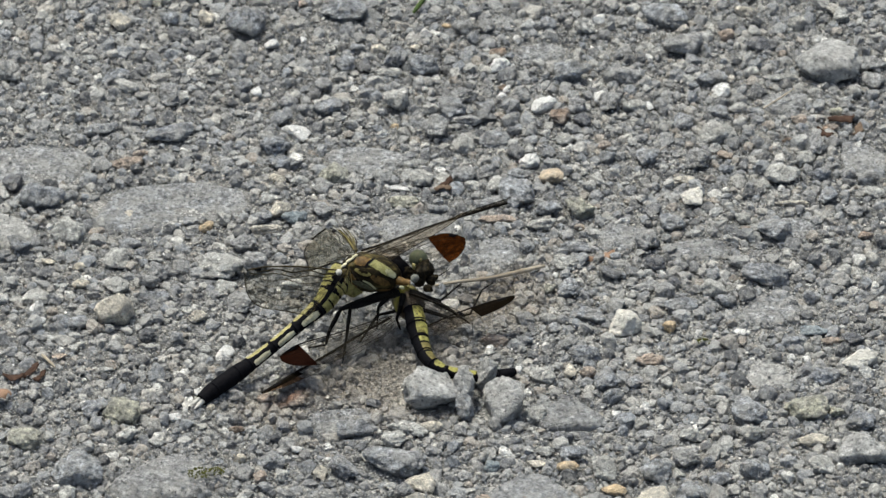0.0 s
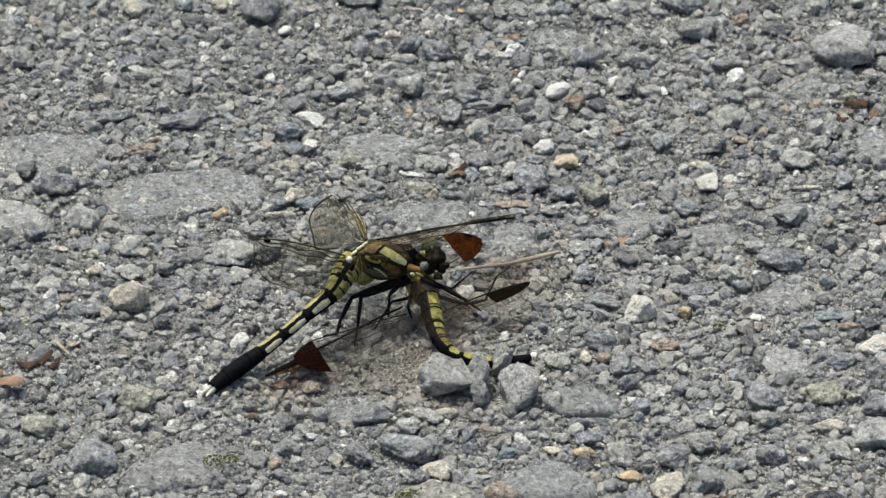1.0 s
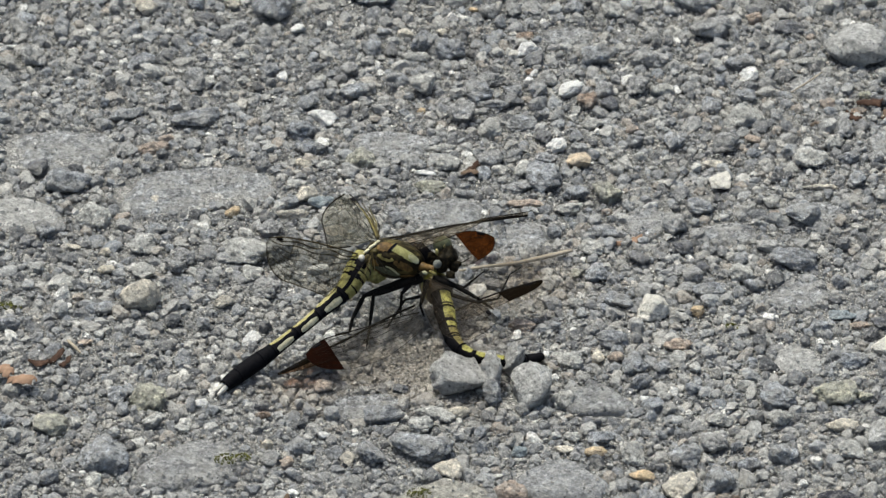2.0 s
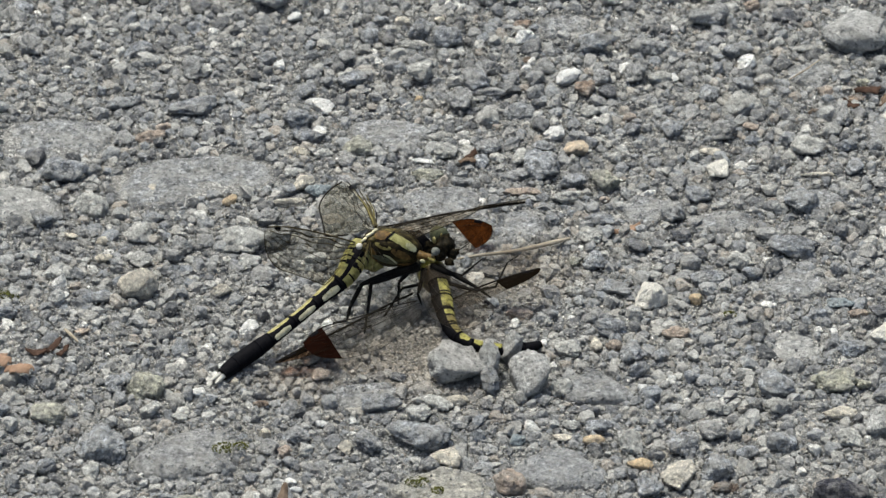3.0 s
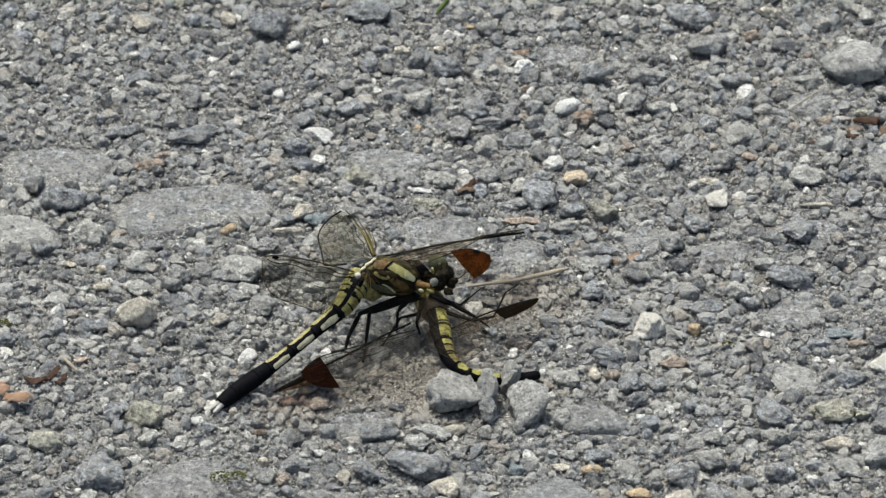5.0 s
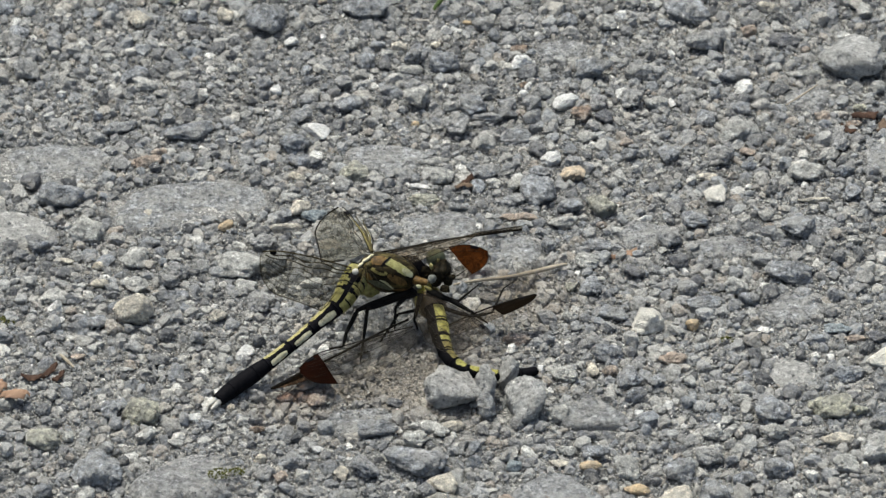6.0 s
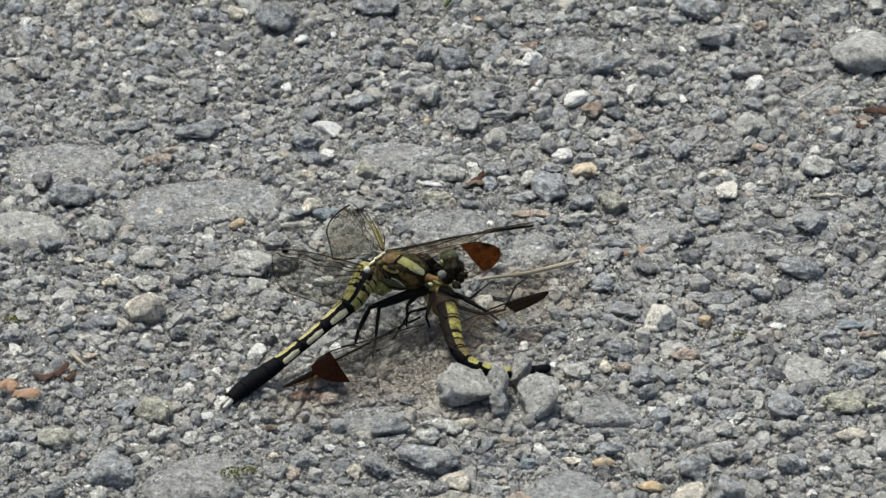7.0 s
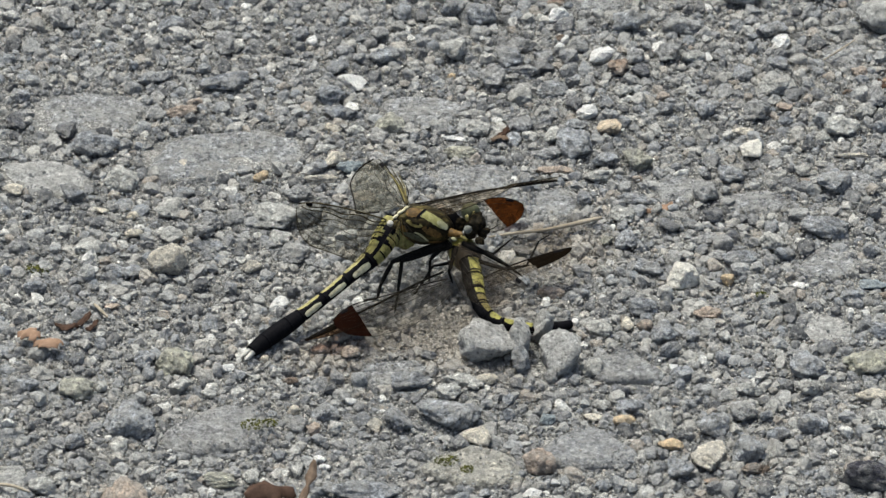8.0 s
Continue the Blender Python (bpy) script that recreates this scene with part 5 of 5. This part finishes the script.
    for p, r in (((-3.90, -24.00, 11.60), 1.4), ((-7.60, -26.40, 12.60), 1.3)):
        part("brow", crease(egg(bmesh.new(), inside @ mm(p) * 1000, (r, 0, 0.2), (0, r, 0), (-0.2, 0, r), 4), 0.5, 0.9, 7.0), JAW, head, "dark brown back of the head")
    fur(head, (1.9, 2.5, 2.4), 110, 0.8, 6)
    for p, r in (((-3.07, -27.25, 11.50), 1.0), ((-3.60, -29.40, 11.20), 0.9), ((-2.40, -25.50, 11.00), 0.7)):
        part("jaw", crease(egg(bmesh.new(), inside @ mm(p) * 1000, (r, 0, -0.3), (0, r * 0.8, 0), (0.2, 0, r), 3), 0.4, 1.1, 3.0), JAW, head, "dark mouthparts working on the catch")
    part("feeler", tube(bmesh.new(), [(*(inside @ mm((-3.0, -27.5, 12.0)) * 1000), 0.14), (*(inside @ mm((-1.2, -27.0, 12.6)) * 1000), 0.12), (*(inside @ mm((0.4, -25.6, 13.0)) * 1000), 0.05)], 5, dorsal=(0.3, 0.5, 0.8)), JAW, head)
    part("neck", crease(tube(bmesh.new(), [(*(-10.20, -29.60, 13.40), 0.7), (*(-9.30, -30.20, 13.60), 0.85), (*(-8.30, -30.70, 13.60), 0.8), (*(-7.20, -30.50, 13.20), 0.6)], 12), 0.2, 1.0), RUST, thing, "orange-brown neck")
    part("throat", crease(egg(bmesh.new(), (-8.65, -33.20, 14.20), (0.5, 0.1, -0.2), (0, 0.3, 0.15), (0, -0.1, 0.25), 3), 0.12, 1.4), LIME, thing, "pale peach throat")
    # wings
    wings = {
        "far_front": wing(thing, (-17.17, -26.76, 17.50), (10.95, -4.93, 7.35), (0.00, -0.845, 0.54), 37, 8.6, False, SMOKY, VEIN, seed=3, fine=0.9, twist=(4.2, -9.0), edge=2.0),
        "far_hind": wing(thing, (-17.93, -26.48, 17.30), (-23.15, 6.27, 5.85), (-0.94, -0.05, -0.33), 35, 9.6, True, CLEAR, VEIN, seed=5, fine=0.85, rim=2.6),
        "near_hind": wing(thing, (-21.56, -30.20, 16.50), (-37.18, -54.65, 37.85), (-0.10, -0.23, -0.96), 36, 9.8, True, CLEAR, VEIN_PALE, seed=8, fine=1.3),
        "near_front": wing(thing, (-8.02, -33.10, 13.00), (5.64, -64.00, 25.50), (-0.60, -0.43, -0.61), 36, 8.4, False, TEA, VEIN, seed=11, fine=0.6, sparse=1.4),
    }
    root.parent, root.matrix_parent_inverse = wings["far_hind"], wings["far_hind"].matrix_basis.inverted()
    for end, r, m in (((-22.07, -10.53, 15.0), 0.12, OLIVE_LIT), ((-20.77, -10.92, 15.0), 0.16, OLIVE), ((-19.44, -13.15, 15.5), 0.12, OLIVE_LIT), ((-18.11, -17.33, 16.3), 0.10, VEIN)):
        a, b = Vector((-17.60, -27.00, 17.80)), Vector(end)
        rib = part("wing_root_vein", tube(bmesh.new(), [(*a, r * 1.8), (*(a.lerp(b, 0.5) + Vector((0.5, 0, 0.2))), r * 1.2), (*b, r * 0.3)], 6, dorsal=(0.31, 0.52, 0.79)), m, thing, "stout brown vein at the wing root")
        rib.parent, rib.matrix_parent_inverse = wings["far_hind"], wings["far_hind"].matrix_basis.inverted()
    # legs
    leg(thing, ((-10.40, -30.26, 11.00), (-15.58, -30.22, 9.00), (-20.32, -31.45, 7.50), (-22.49, -33.08, 3.50), (-23.15, -34.49, 1.20), (-27.35, -35.22, 0.80)), 0.62)
    leg(thing, ((-9.54, -29.89, 11.00), (-14.72, -30.45, 8.50), (-18.49, -31.79, 8.00), (-19.25, -35.07, 2.80), (-19.88, -39.40, 0.60)), 0.6)
    leg(thing, ((-9.11, -29.93, 10.50), (-11.27, -30.00, 9.50), (-13.10, -31.24, 8.00), (-13.33, -33.05, 4.00)), 0.65)
    leg(thing, ((-8.25, -29.60, 10.00), (-8.80, -30.69, 8.00), (-9.56, -31.12, 5.00), (-8.81, -32.03, 3.00)), 0.55)
    leg(thing, ((-7.18, -28.85, 10.00), (-2.87, -29.54, 8.50), (1.23, -29.94, 6.00), (4.46, -30.33, 3.50)), 0.62)
    leg(thing, ((-6.10, -28.37, 9.00), (-1.25, -26.57, 6.00), (2.75, -20.25, 5.50)), 0.42)
    return thing, head, wings


def build_catch():
    """The dragonfly that is eaten: lying on its side with brown-tipped wings spread on the ground."""
    thing = new("dragonfly")
    tagged(thing, "dead yellow and black dragonfly with brown wing tips, half eaten", "dragonfly", "dragonflies on the gravel")
    line = [(*(13.77, -43.62, 2.00), 0.8), (*(10.54, -45.36, 2.20), 1.2), (*(7.32, -46.28, 2.60), 1.1), (*(3.89, -46.38, 3.20), 1.1), (*(0.14, -45.92, 3.80), 1.2), (*(-2.74, -43.25, 4.40), 1.4), (*(-4.14, -38.92, 5.00), 1.6), (*(-5.00, -34.39, 6.00), 1.95), (*(-5.76, -30.78, 7.40), 1.8)]
    back = (0.35, 0.35, 0.87)
    abdomen(thing, line, (0.0, 0.12, 0.25, 0.37, 0.48, 0.58, 0.68, 0.78, 0.88, 1.0), 0, back, False, (YELLOW,), ())
    rings = spline(line, 73)
    for a, b in ((0.29, 0.365), (0.385, 0.475), (0.495, 0.575), (0.585, 0.65), (0.665, 0.72), (0.73, 0.775), (0.785, 0.89), (0.90, 0.94), (0.95, 0.995)):
        inner = [tuple(r) for r in rings[round(a * 72):round(b * 72) + 1]]
        part("yellow_mark", tube(bmesh.new(), inner, 8, (-62, 30) if a < 0.58 else (-42, 66), back, lift=0.04, taper=a < 0.58), OLIVE_LIT if 0.58 < a < 0.70 else BRIGHT, thing, "yellow mark on the abdomen")
    bm = egg(bmesh.new(), (0, 0, 0), (4.6, 0, 0), (0, 2.9, 0), (0, 0, 3.0), 3, 0.1)
    chest = part("thorax", bm, PREY_THORAX, thing, "dark thorax with yellow bands")
    chest.matrix_basis = wing_place((-6.87, -27.41, 7.00), (-9.35, -23.69, 9.00), (0.7, 0.7, 0.1))
    part("head", egg(bmesh.new(), (-8.70, -24.48, 8.50), (1.6, 0, 0), (0, 1.9, 0), (0, 0, 1.5), 3), JAW, thing, "dark half-eaten head")
    wings = {
        "left_front": wing(thing, (-9.74, -37.60, 8.00), (-31.80, -44.70, 5.80), (0.44, -0.79, -0.12), 23.8, 9.4, False, GLASSY, VEIN, AMBER, seed=21, fine=0.6, cut=0.80, slant=-0.05, edge=1.8, droop=4.5, sparse=3.0),
        "left_hind": wing(thing, (-10.63, -32.52, 6.00), (-37.01, -50.70, 3.20), (0.30, -0.95, 0.15), 32, 5.4, True, GLASSY, VEIN, RUSSET, seed=23, fine=0.5, cut=0.75, edge=5.0, sparse=3.0, band=0.42),
        "right_front": wing(thing, (-15.47, -14.81, 7.00), (5.62, -5.08, 5.20), (0.36, -0.62, -0.70), 21.6, 6.5, False, GLASSY, VEIN, AMBER_LIT, seed=25, fine=0.6, cut=0.63, slant=0.16, droop=5.0),
        "right_hind": wing(thing, (-6.53, -35.21, 5.00), (14.00, -23.79, 6.00), (0.25, -0.97, 0.07), 23, 5.0, True, TEA, VEIN, DEEP, seed=27, fine=0.5, cut=0.6, edge=3.0, droop=2.0),
    }
    leg(thing, ((-6.10, -29.99, 7.50), (1.44, -30.91, 5.50), (5.22, -28.91, 5.00), (7.51, -22.99, 6.50), (9.59, -18.61, 5.00)), 0.36)
    leg(thing, ((-6.54, -29.13, 6.50), (-12.60, -27.84, 4.00), (-16.88, -35.71, 1.40), (-21.72, -37.27, 0.80)), 0.32)
    return thing, wings


HUNTER, HUNTER_HEAD, HUNTER_WINGS = build_hunter()
CATCH, CATCH_WINGS = build_catch()


# ---------------------------------------------------------------- dry bits on the ground
STRAW = chitin("dry_straw", (0.24, 0.20, 0.15), (0.40, 0.36, 0.29), rough=0.8, scale=900)
DEAD_LEAF = chitin("dead_leaf", (0.07, 0.048, 0.034), (0.21, 0.155, 0.115), rough=0.75, scale=500)
RED_LEAF = chitin("red_brown_leaf", (0.025, 0.014, 0.010), (0.085, 0.050, 0.036), rough=0.75, scale=500)
ORANGE_LEAF = chitin("orange_leaf", (0.17, 0.105, 0.07), (0.33, 0.225, 0.16), rough=0.75, scale=500)


def stalk(points, label, material=STRAW):
    bm = tube(bmesh.new(), [tuple(p) for p in spline(points, 24)], 8, dorsal=(0.1, 0.3, 0.9))
    ob = part("straw", bm, material, None)
    tagged(ob, label, "straw", "dry bits on the gravel")


def leaf(place, long, wide, rz, tip_up, material, label, seed):
    """A scrap of dead leaf, curled, with a ragged rim."""
    rng = random.Random(seed)
    bm = bmesh.new()
    n, m = 14, 8
    skins = []
    for side in (0, 1):
        grid = []
        for i in range(n + 1):
            u = i / n
            half = wide / 2 * (math.sin(math.pi * (0.06 + 0.88 * u)) ** 0.7) * (0.8 + 0.75 * noise.noise((u * 7, seed * 3.3, 0.5)))
            row = []
            for j in range(m + 1):
                v = j / m * 2 - 1
                z = 0.10 * wide * math.cos(v * 1.6) * 2 + 0.08 * long * math.sin(u * 4 + seed) + 0.3 * noise.noise((u * 6, v * 3, seed)) + 0.5
                row.append(bm.verts.new(Vector(((u - 0.5) * long + 0.12 * long * noise.noise((v * 4, seed, 7)), v * half + 0.2 * wide * math.sin(u * 3 + seed), z - 0.09 * side)) / 1000))
            grid.append(row)
        skins.append(grid)
    for s, g in enumerate(skins):
        for i in range(n):
            for j in range(m):
                f = (g[i][j], g[i + 1][j], g[i + 1][j + 1], g[i][j + 1])
                bm.faces.new(f if s == 0 else f[::-1])
    rim = lambda g: [g[i][0] for i in range(n + 1)] + [g[n][j] for j in range(1, m + 1)] + [g[i][m] for i in range(n - 1, -1, -1)] + [g[0][j] for j in range(m - 1, 0, -1)]
    a, b = rim(skins[0]), rim(skins[1])
    for i in range(len(a)):
        k = (i + 1) % len(a)
        bm.faces.new((a[i], b[i], b[k], a[k]))
    ob = part("leaf_scrap", bm, material, None)
    ob.matrix_basis = Matrix.Translation(mm(place)) @ pose(0, 0, 0, 0, -tip_up, rz)
    tagged(ob, label, "dead leaf", "dry bits on the gravel")


stalk([(*(-2.02, -14.71, 1.60), 0.18), (*(2.55, -13.83, 1.90), 0.32), (*(9.08, -12.66, 2.00), 0.36), (*(15.62, -10.50, 2.20), 0.5), (*(19.66, -8.51, 2.00), 0.3)], "pale dry grass stalk lying across the gravel")
stalk([(*(-77.33, -36.56, 1.40), 0.2), (*(-75.71, -39.67, 1.90), 0.34), (*(-74.25, -41.66, 1.60), 0.2)], "short bleached straw on the gravel")
stalk([(*(-94.47, -94.95, 1.60), 0.3), (*(-90.18, -96.29, 2.20), 0.35), (*(-86.77, -97.43, 1.60), 0.2)], "thin bleached stalk on the gravel")
leaf((0.44, 20.23, 1.40), 3.4, 2.2, 60, 22, RED_LEAF, "curled brown scrap of dead leaf", 2)
leaf((0.00, 18.47, 1.00), 3.6, 1.8, -20, 10, DEAD_LEAF, "curled brown scrap of dead leaf", 12)
leaf((30.52, -4.30, 1.00), 6.0, 2.6, 12, 6, ORANGE_LEAF, "orange-brown scrap of dead leaf", 3)
leaf((-79.09, -42.68, 1.00), 4.6, 2.4, 20, 14, RED_LEAF, "dark red-brown shrivelled leaf scrap", 4)
leaf((-82.06, -44.16, 1.00), 4.2, 2.0, -8, 8, RED_LEAF, "dark red-brown shrivelled leaf scrap", 9)
leaf((-77.11, -43.88, 0.80), 3.0, 1.6, 30, 10, RED_LEAF, "dark red-brown shrivelled leaf scrap", 10)
leaf((-85.24, -51.63, 1.60), 6.0, 4.6, -50, 10, ORANGE_LEAF, "orange-brown piece of dead leaf", 5)
leaf((-88.99, -49.06, 1.60), 4.4, 4.2, -40, 10, ORANGE_LEAF, "orange-brown piece of dead leaf", 6)
leaf((-42.10, -98.58, 1.40), 9.0, 7.0, 20, 10, RED_LEAF, "dark brown curled dead leaf", 7)
leaf((-35.22, -98.19, 4.00), 10.0, 2.4, 80, 35, DEAD_LEAF, "brown dead leaf standing on edge", 8)


GREEN_BLADE = chitin("green_blade", (0.03, 0.05, 0.015), (0.09, 0.13, 0.04), rough=0.6, scale=700)
MOSS = chitin("moss", (0.035, 0.04, 0.010), (0.16, 0.16, 0.045), rough=0.9, scale=900)
stalk([(*(-6.00, 82.00, 0.60), 0.3), (*(-4.60, 83.40, 1.80), 0.5), (*(-2.60, 85.40, 3.40), 0.12)], "short green blade of grass in the gravel", GREEN_BLADE)
stalk([(*(63.50, 46.60, 1.40), 0.12), (*(66.80, 49.00, 2.20), 0.2), (*(69.70, 52.40, 2.20), 0.1)], "thin bleached straw on the gravel")
leaf((79.00, 42.60, 1.20), 5.2, 3.0, 20, 12, RED_LEAF, "dark red-brown shrivelled leaf scrap", 14)
leaf((75.70, 38.20, 1.00), 4.0, 2.2, -35, 8, RED_LEAF, "dark red-brown shrivelled leaf scrap", 15)
leaf((81.80, 39.20, 1.00), 3.6, 2.0, 60, 10, DEAD_LEAF, "brown scrap of dead leaf", 16)


def moss(x, y, z, wide, count, seed):
    """A small cushion of moss: many tiny crumbs."""
    rng = np.random.default_rng(seed)
    verts, tris, n = [], [], 0
    forms = [splinter(rng, 8) for _ in range(6)]
    for _ in range(count):
        form, faces = forms[rng.integers(6)]
        a, r = rng.uniform(0, 2 * math.pi), wide / 2 * rng.uniform(0, 1) ** 0.6
        p = (form @ turn(rng).T) * rng.uniform(0.14, 0.30) + (x + r * math.cos(a), y + 0.7 * r * math.sin(a), z + 0.5 * (1 - (2 * r / wide) ** 2) + rng.uniform(-0.1, 0.2))
        verts.append(p / 1000)
        tris.append(faces + n)
        n += len(p)
    ob = new("moss", link_mesh("moss", np.concatenate(verts), np.concatenate(tris), MOSS, False))
    tagged(ob, "olive-green cushion of moss between the stones", "moss", "moss cushions on the gravel")


for k, (x, y, z, wide, count) in enumerate(((-88.3, -25.2, 0.8, 5.0, 90), (-45.8, -76.9, 2.3, 5.0, 90), (-42.6, -76.2, 2.2, 3.2, 50), (73.7, -55.5, 0.9, 4.0, 70), (50.1, -32.4, 0.9, 2.6, 40), (-9.6, -88.0, 2.3, 5.0, 90), (-5.6, -90.6, 2.3, 3.0, 50))):
    moss(x, y, z, wide, count, 40 + k)


# ---------------------------------------------------------------- what moves
def about(p, axis, degrees, shift=(0, 0, 0)):
    """A turn about an axis through p (mm), with a shift (mm)."""
    p = mm(p)
    return Matrix.Translation(p + mm(shift)) @ Matrix.Rotation(radians(degrees), 4, Vector(axis)) @ Matrix.Translation(-p)


def motions():
    pivot, axis = (-22.21, -33.07, 13.00), (0.93, 0.25, -0.05)
    rows = []
    for t, roll, s in ((0.0, 2, 2.5), (0.3, 1.5, 2.8), (0.5, 2, 2.2), (0.7, 1.5, 2.6), (0.8, 1, 2.0), (0.9, 0.5, 0.0), (1.2, 0, 0.1), (1.7, 0.3, 0.0), (2.2, -0.3, 0.1), (2.8, 0, 0.0),
                       (3.4, 0.5, 0.1), (4.0, -0.3, 0.0), (4.5, 0, 0.0), (5.2, 0.4, 0.1), (5.8, -0.2, 0.0), (6.3, 0.2, 0.1), (7.0, 0, 0.0), (7.5, 0.4, 0.1), (8.0, 0, 0.0)):
        rows.append((t, about(pivot, axis, roll, (s * 0.3, 0, s * 0.1))))
    walk(HUNTER, rows)
    rest = HUNTER_HEAD.matrix_basis.copy()
    walk(HUNTER_HEAD, [(k * 0.25, rest @ pose(0, 0, 0, 2.5 * math.sin(k * 1.9), 4.0 * math.sin(k * 2.4), 3.0 * math.sin(k * 1.3))) for k in range(33)])
    first = {
        "far_front": wing_place((-16.46, -25.94, 17.50), (11.61, -2.58, 11.30), (0.00, -0.82, 0.57)),
        "far_hind": wing_place((-17.76, -26.41, 17.30), (-22.50, 2.60, 2.60), (-0.86, -0.35, -0.37)),
        "near_hind": wing_place((-20.97, -30.91, 16.50), (-36.57, -56.86, 36.05), (-0.10, -0.23, -0.96)),
        "near_front": wing_place((-7.78, -33.08, 13.00), (4.46, -62.32, 30.15), (0.00, 0.15, -0.84)),
    }
    for k, (name, ob) in enumerate(HUNTER_WINGS.items()):
        rest = ob.matrix_basis.copy()
        keys = [(t, first[name] @ pose(0, 0, 0, 1.0 * math.sin(t * 9 + k), 1.5 * math.sin(t * 7 + k), 0)) for t in (0.0, 0.15, 0.3, 0.45, 0.6, 0.75, 0.8)]
        keys += [(t, rest @ pose(0, 0, 0, 0, 0.5 * math.sin(t * 5 + k), 0)) for t in (0.9, 1.2, 1.7, 2.3, 2.8, 3.3, 3.8, 4.3, 4.8, 5.2, 5.8, 6.3, 6.8, 7.3, 7.7, 8.0)]
        walk(ob, keys)
    early = {
        "left_front": wing_place((-9.74, -33.80, 8.00), (-30.20, -40.80, 5.80), (0.44, -0.85, 0.15)),
        "left_hind": wing_place((-10.19, -31.81, 6.00), (-35.69, -52.93, 3.20), (0.20, -0.94, 0.22)),
        "right_front": wing_place((-15.07, -12.85, 7.00), (5.49, -1.58, 6.60), (0.50, -0.21, -0.83)),
    }
    for name, first in early.items():
        ob = CATCH_WINGS[name]
        rest = ob.matrix_basis.copy()
        walk(ob, [(0.0, first), (0.4, first @ pose(0, 0, 0, 1.5, 0, 0.4)), (0.8, first), (0.9, rest), (1.7, rest @ pose(0, 0, 0, 1.0, 0, 0)), (2.8, rest), (4.0, rest @ pose(0, 0, 0, -1, 0, 0.3)), (5.2, rest), (6.3, rest @ pose(0, 0, 0, 1, 0, 0)), (8.0, rest)])
    walk(CATCH, [(0.0, pose(0, 0, 0)), (0.5, pose(0.0001, 0, 0.0001)), (0.85, pose(0, 0, 0)), (2.2, pose(0.0001, 0.0001, 0)), (4.0, pose(0, 0, 0.0001)), (5.8, pose(0, 0, 0)), (8.0, pose(0, 0, 0))])


motions()
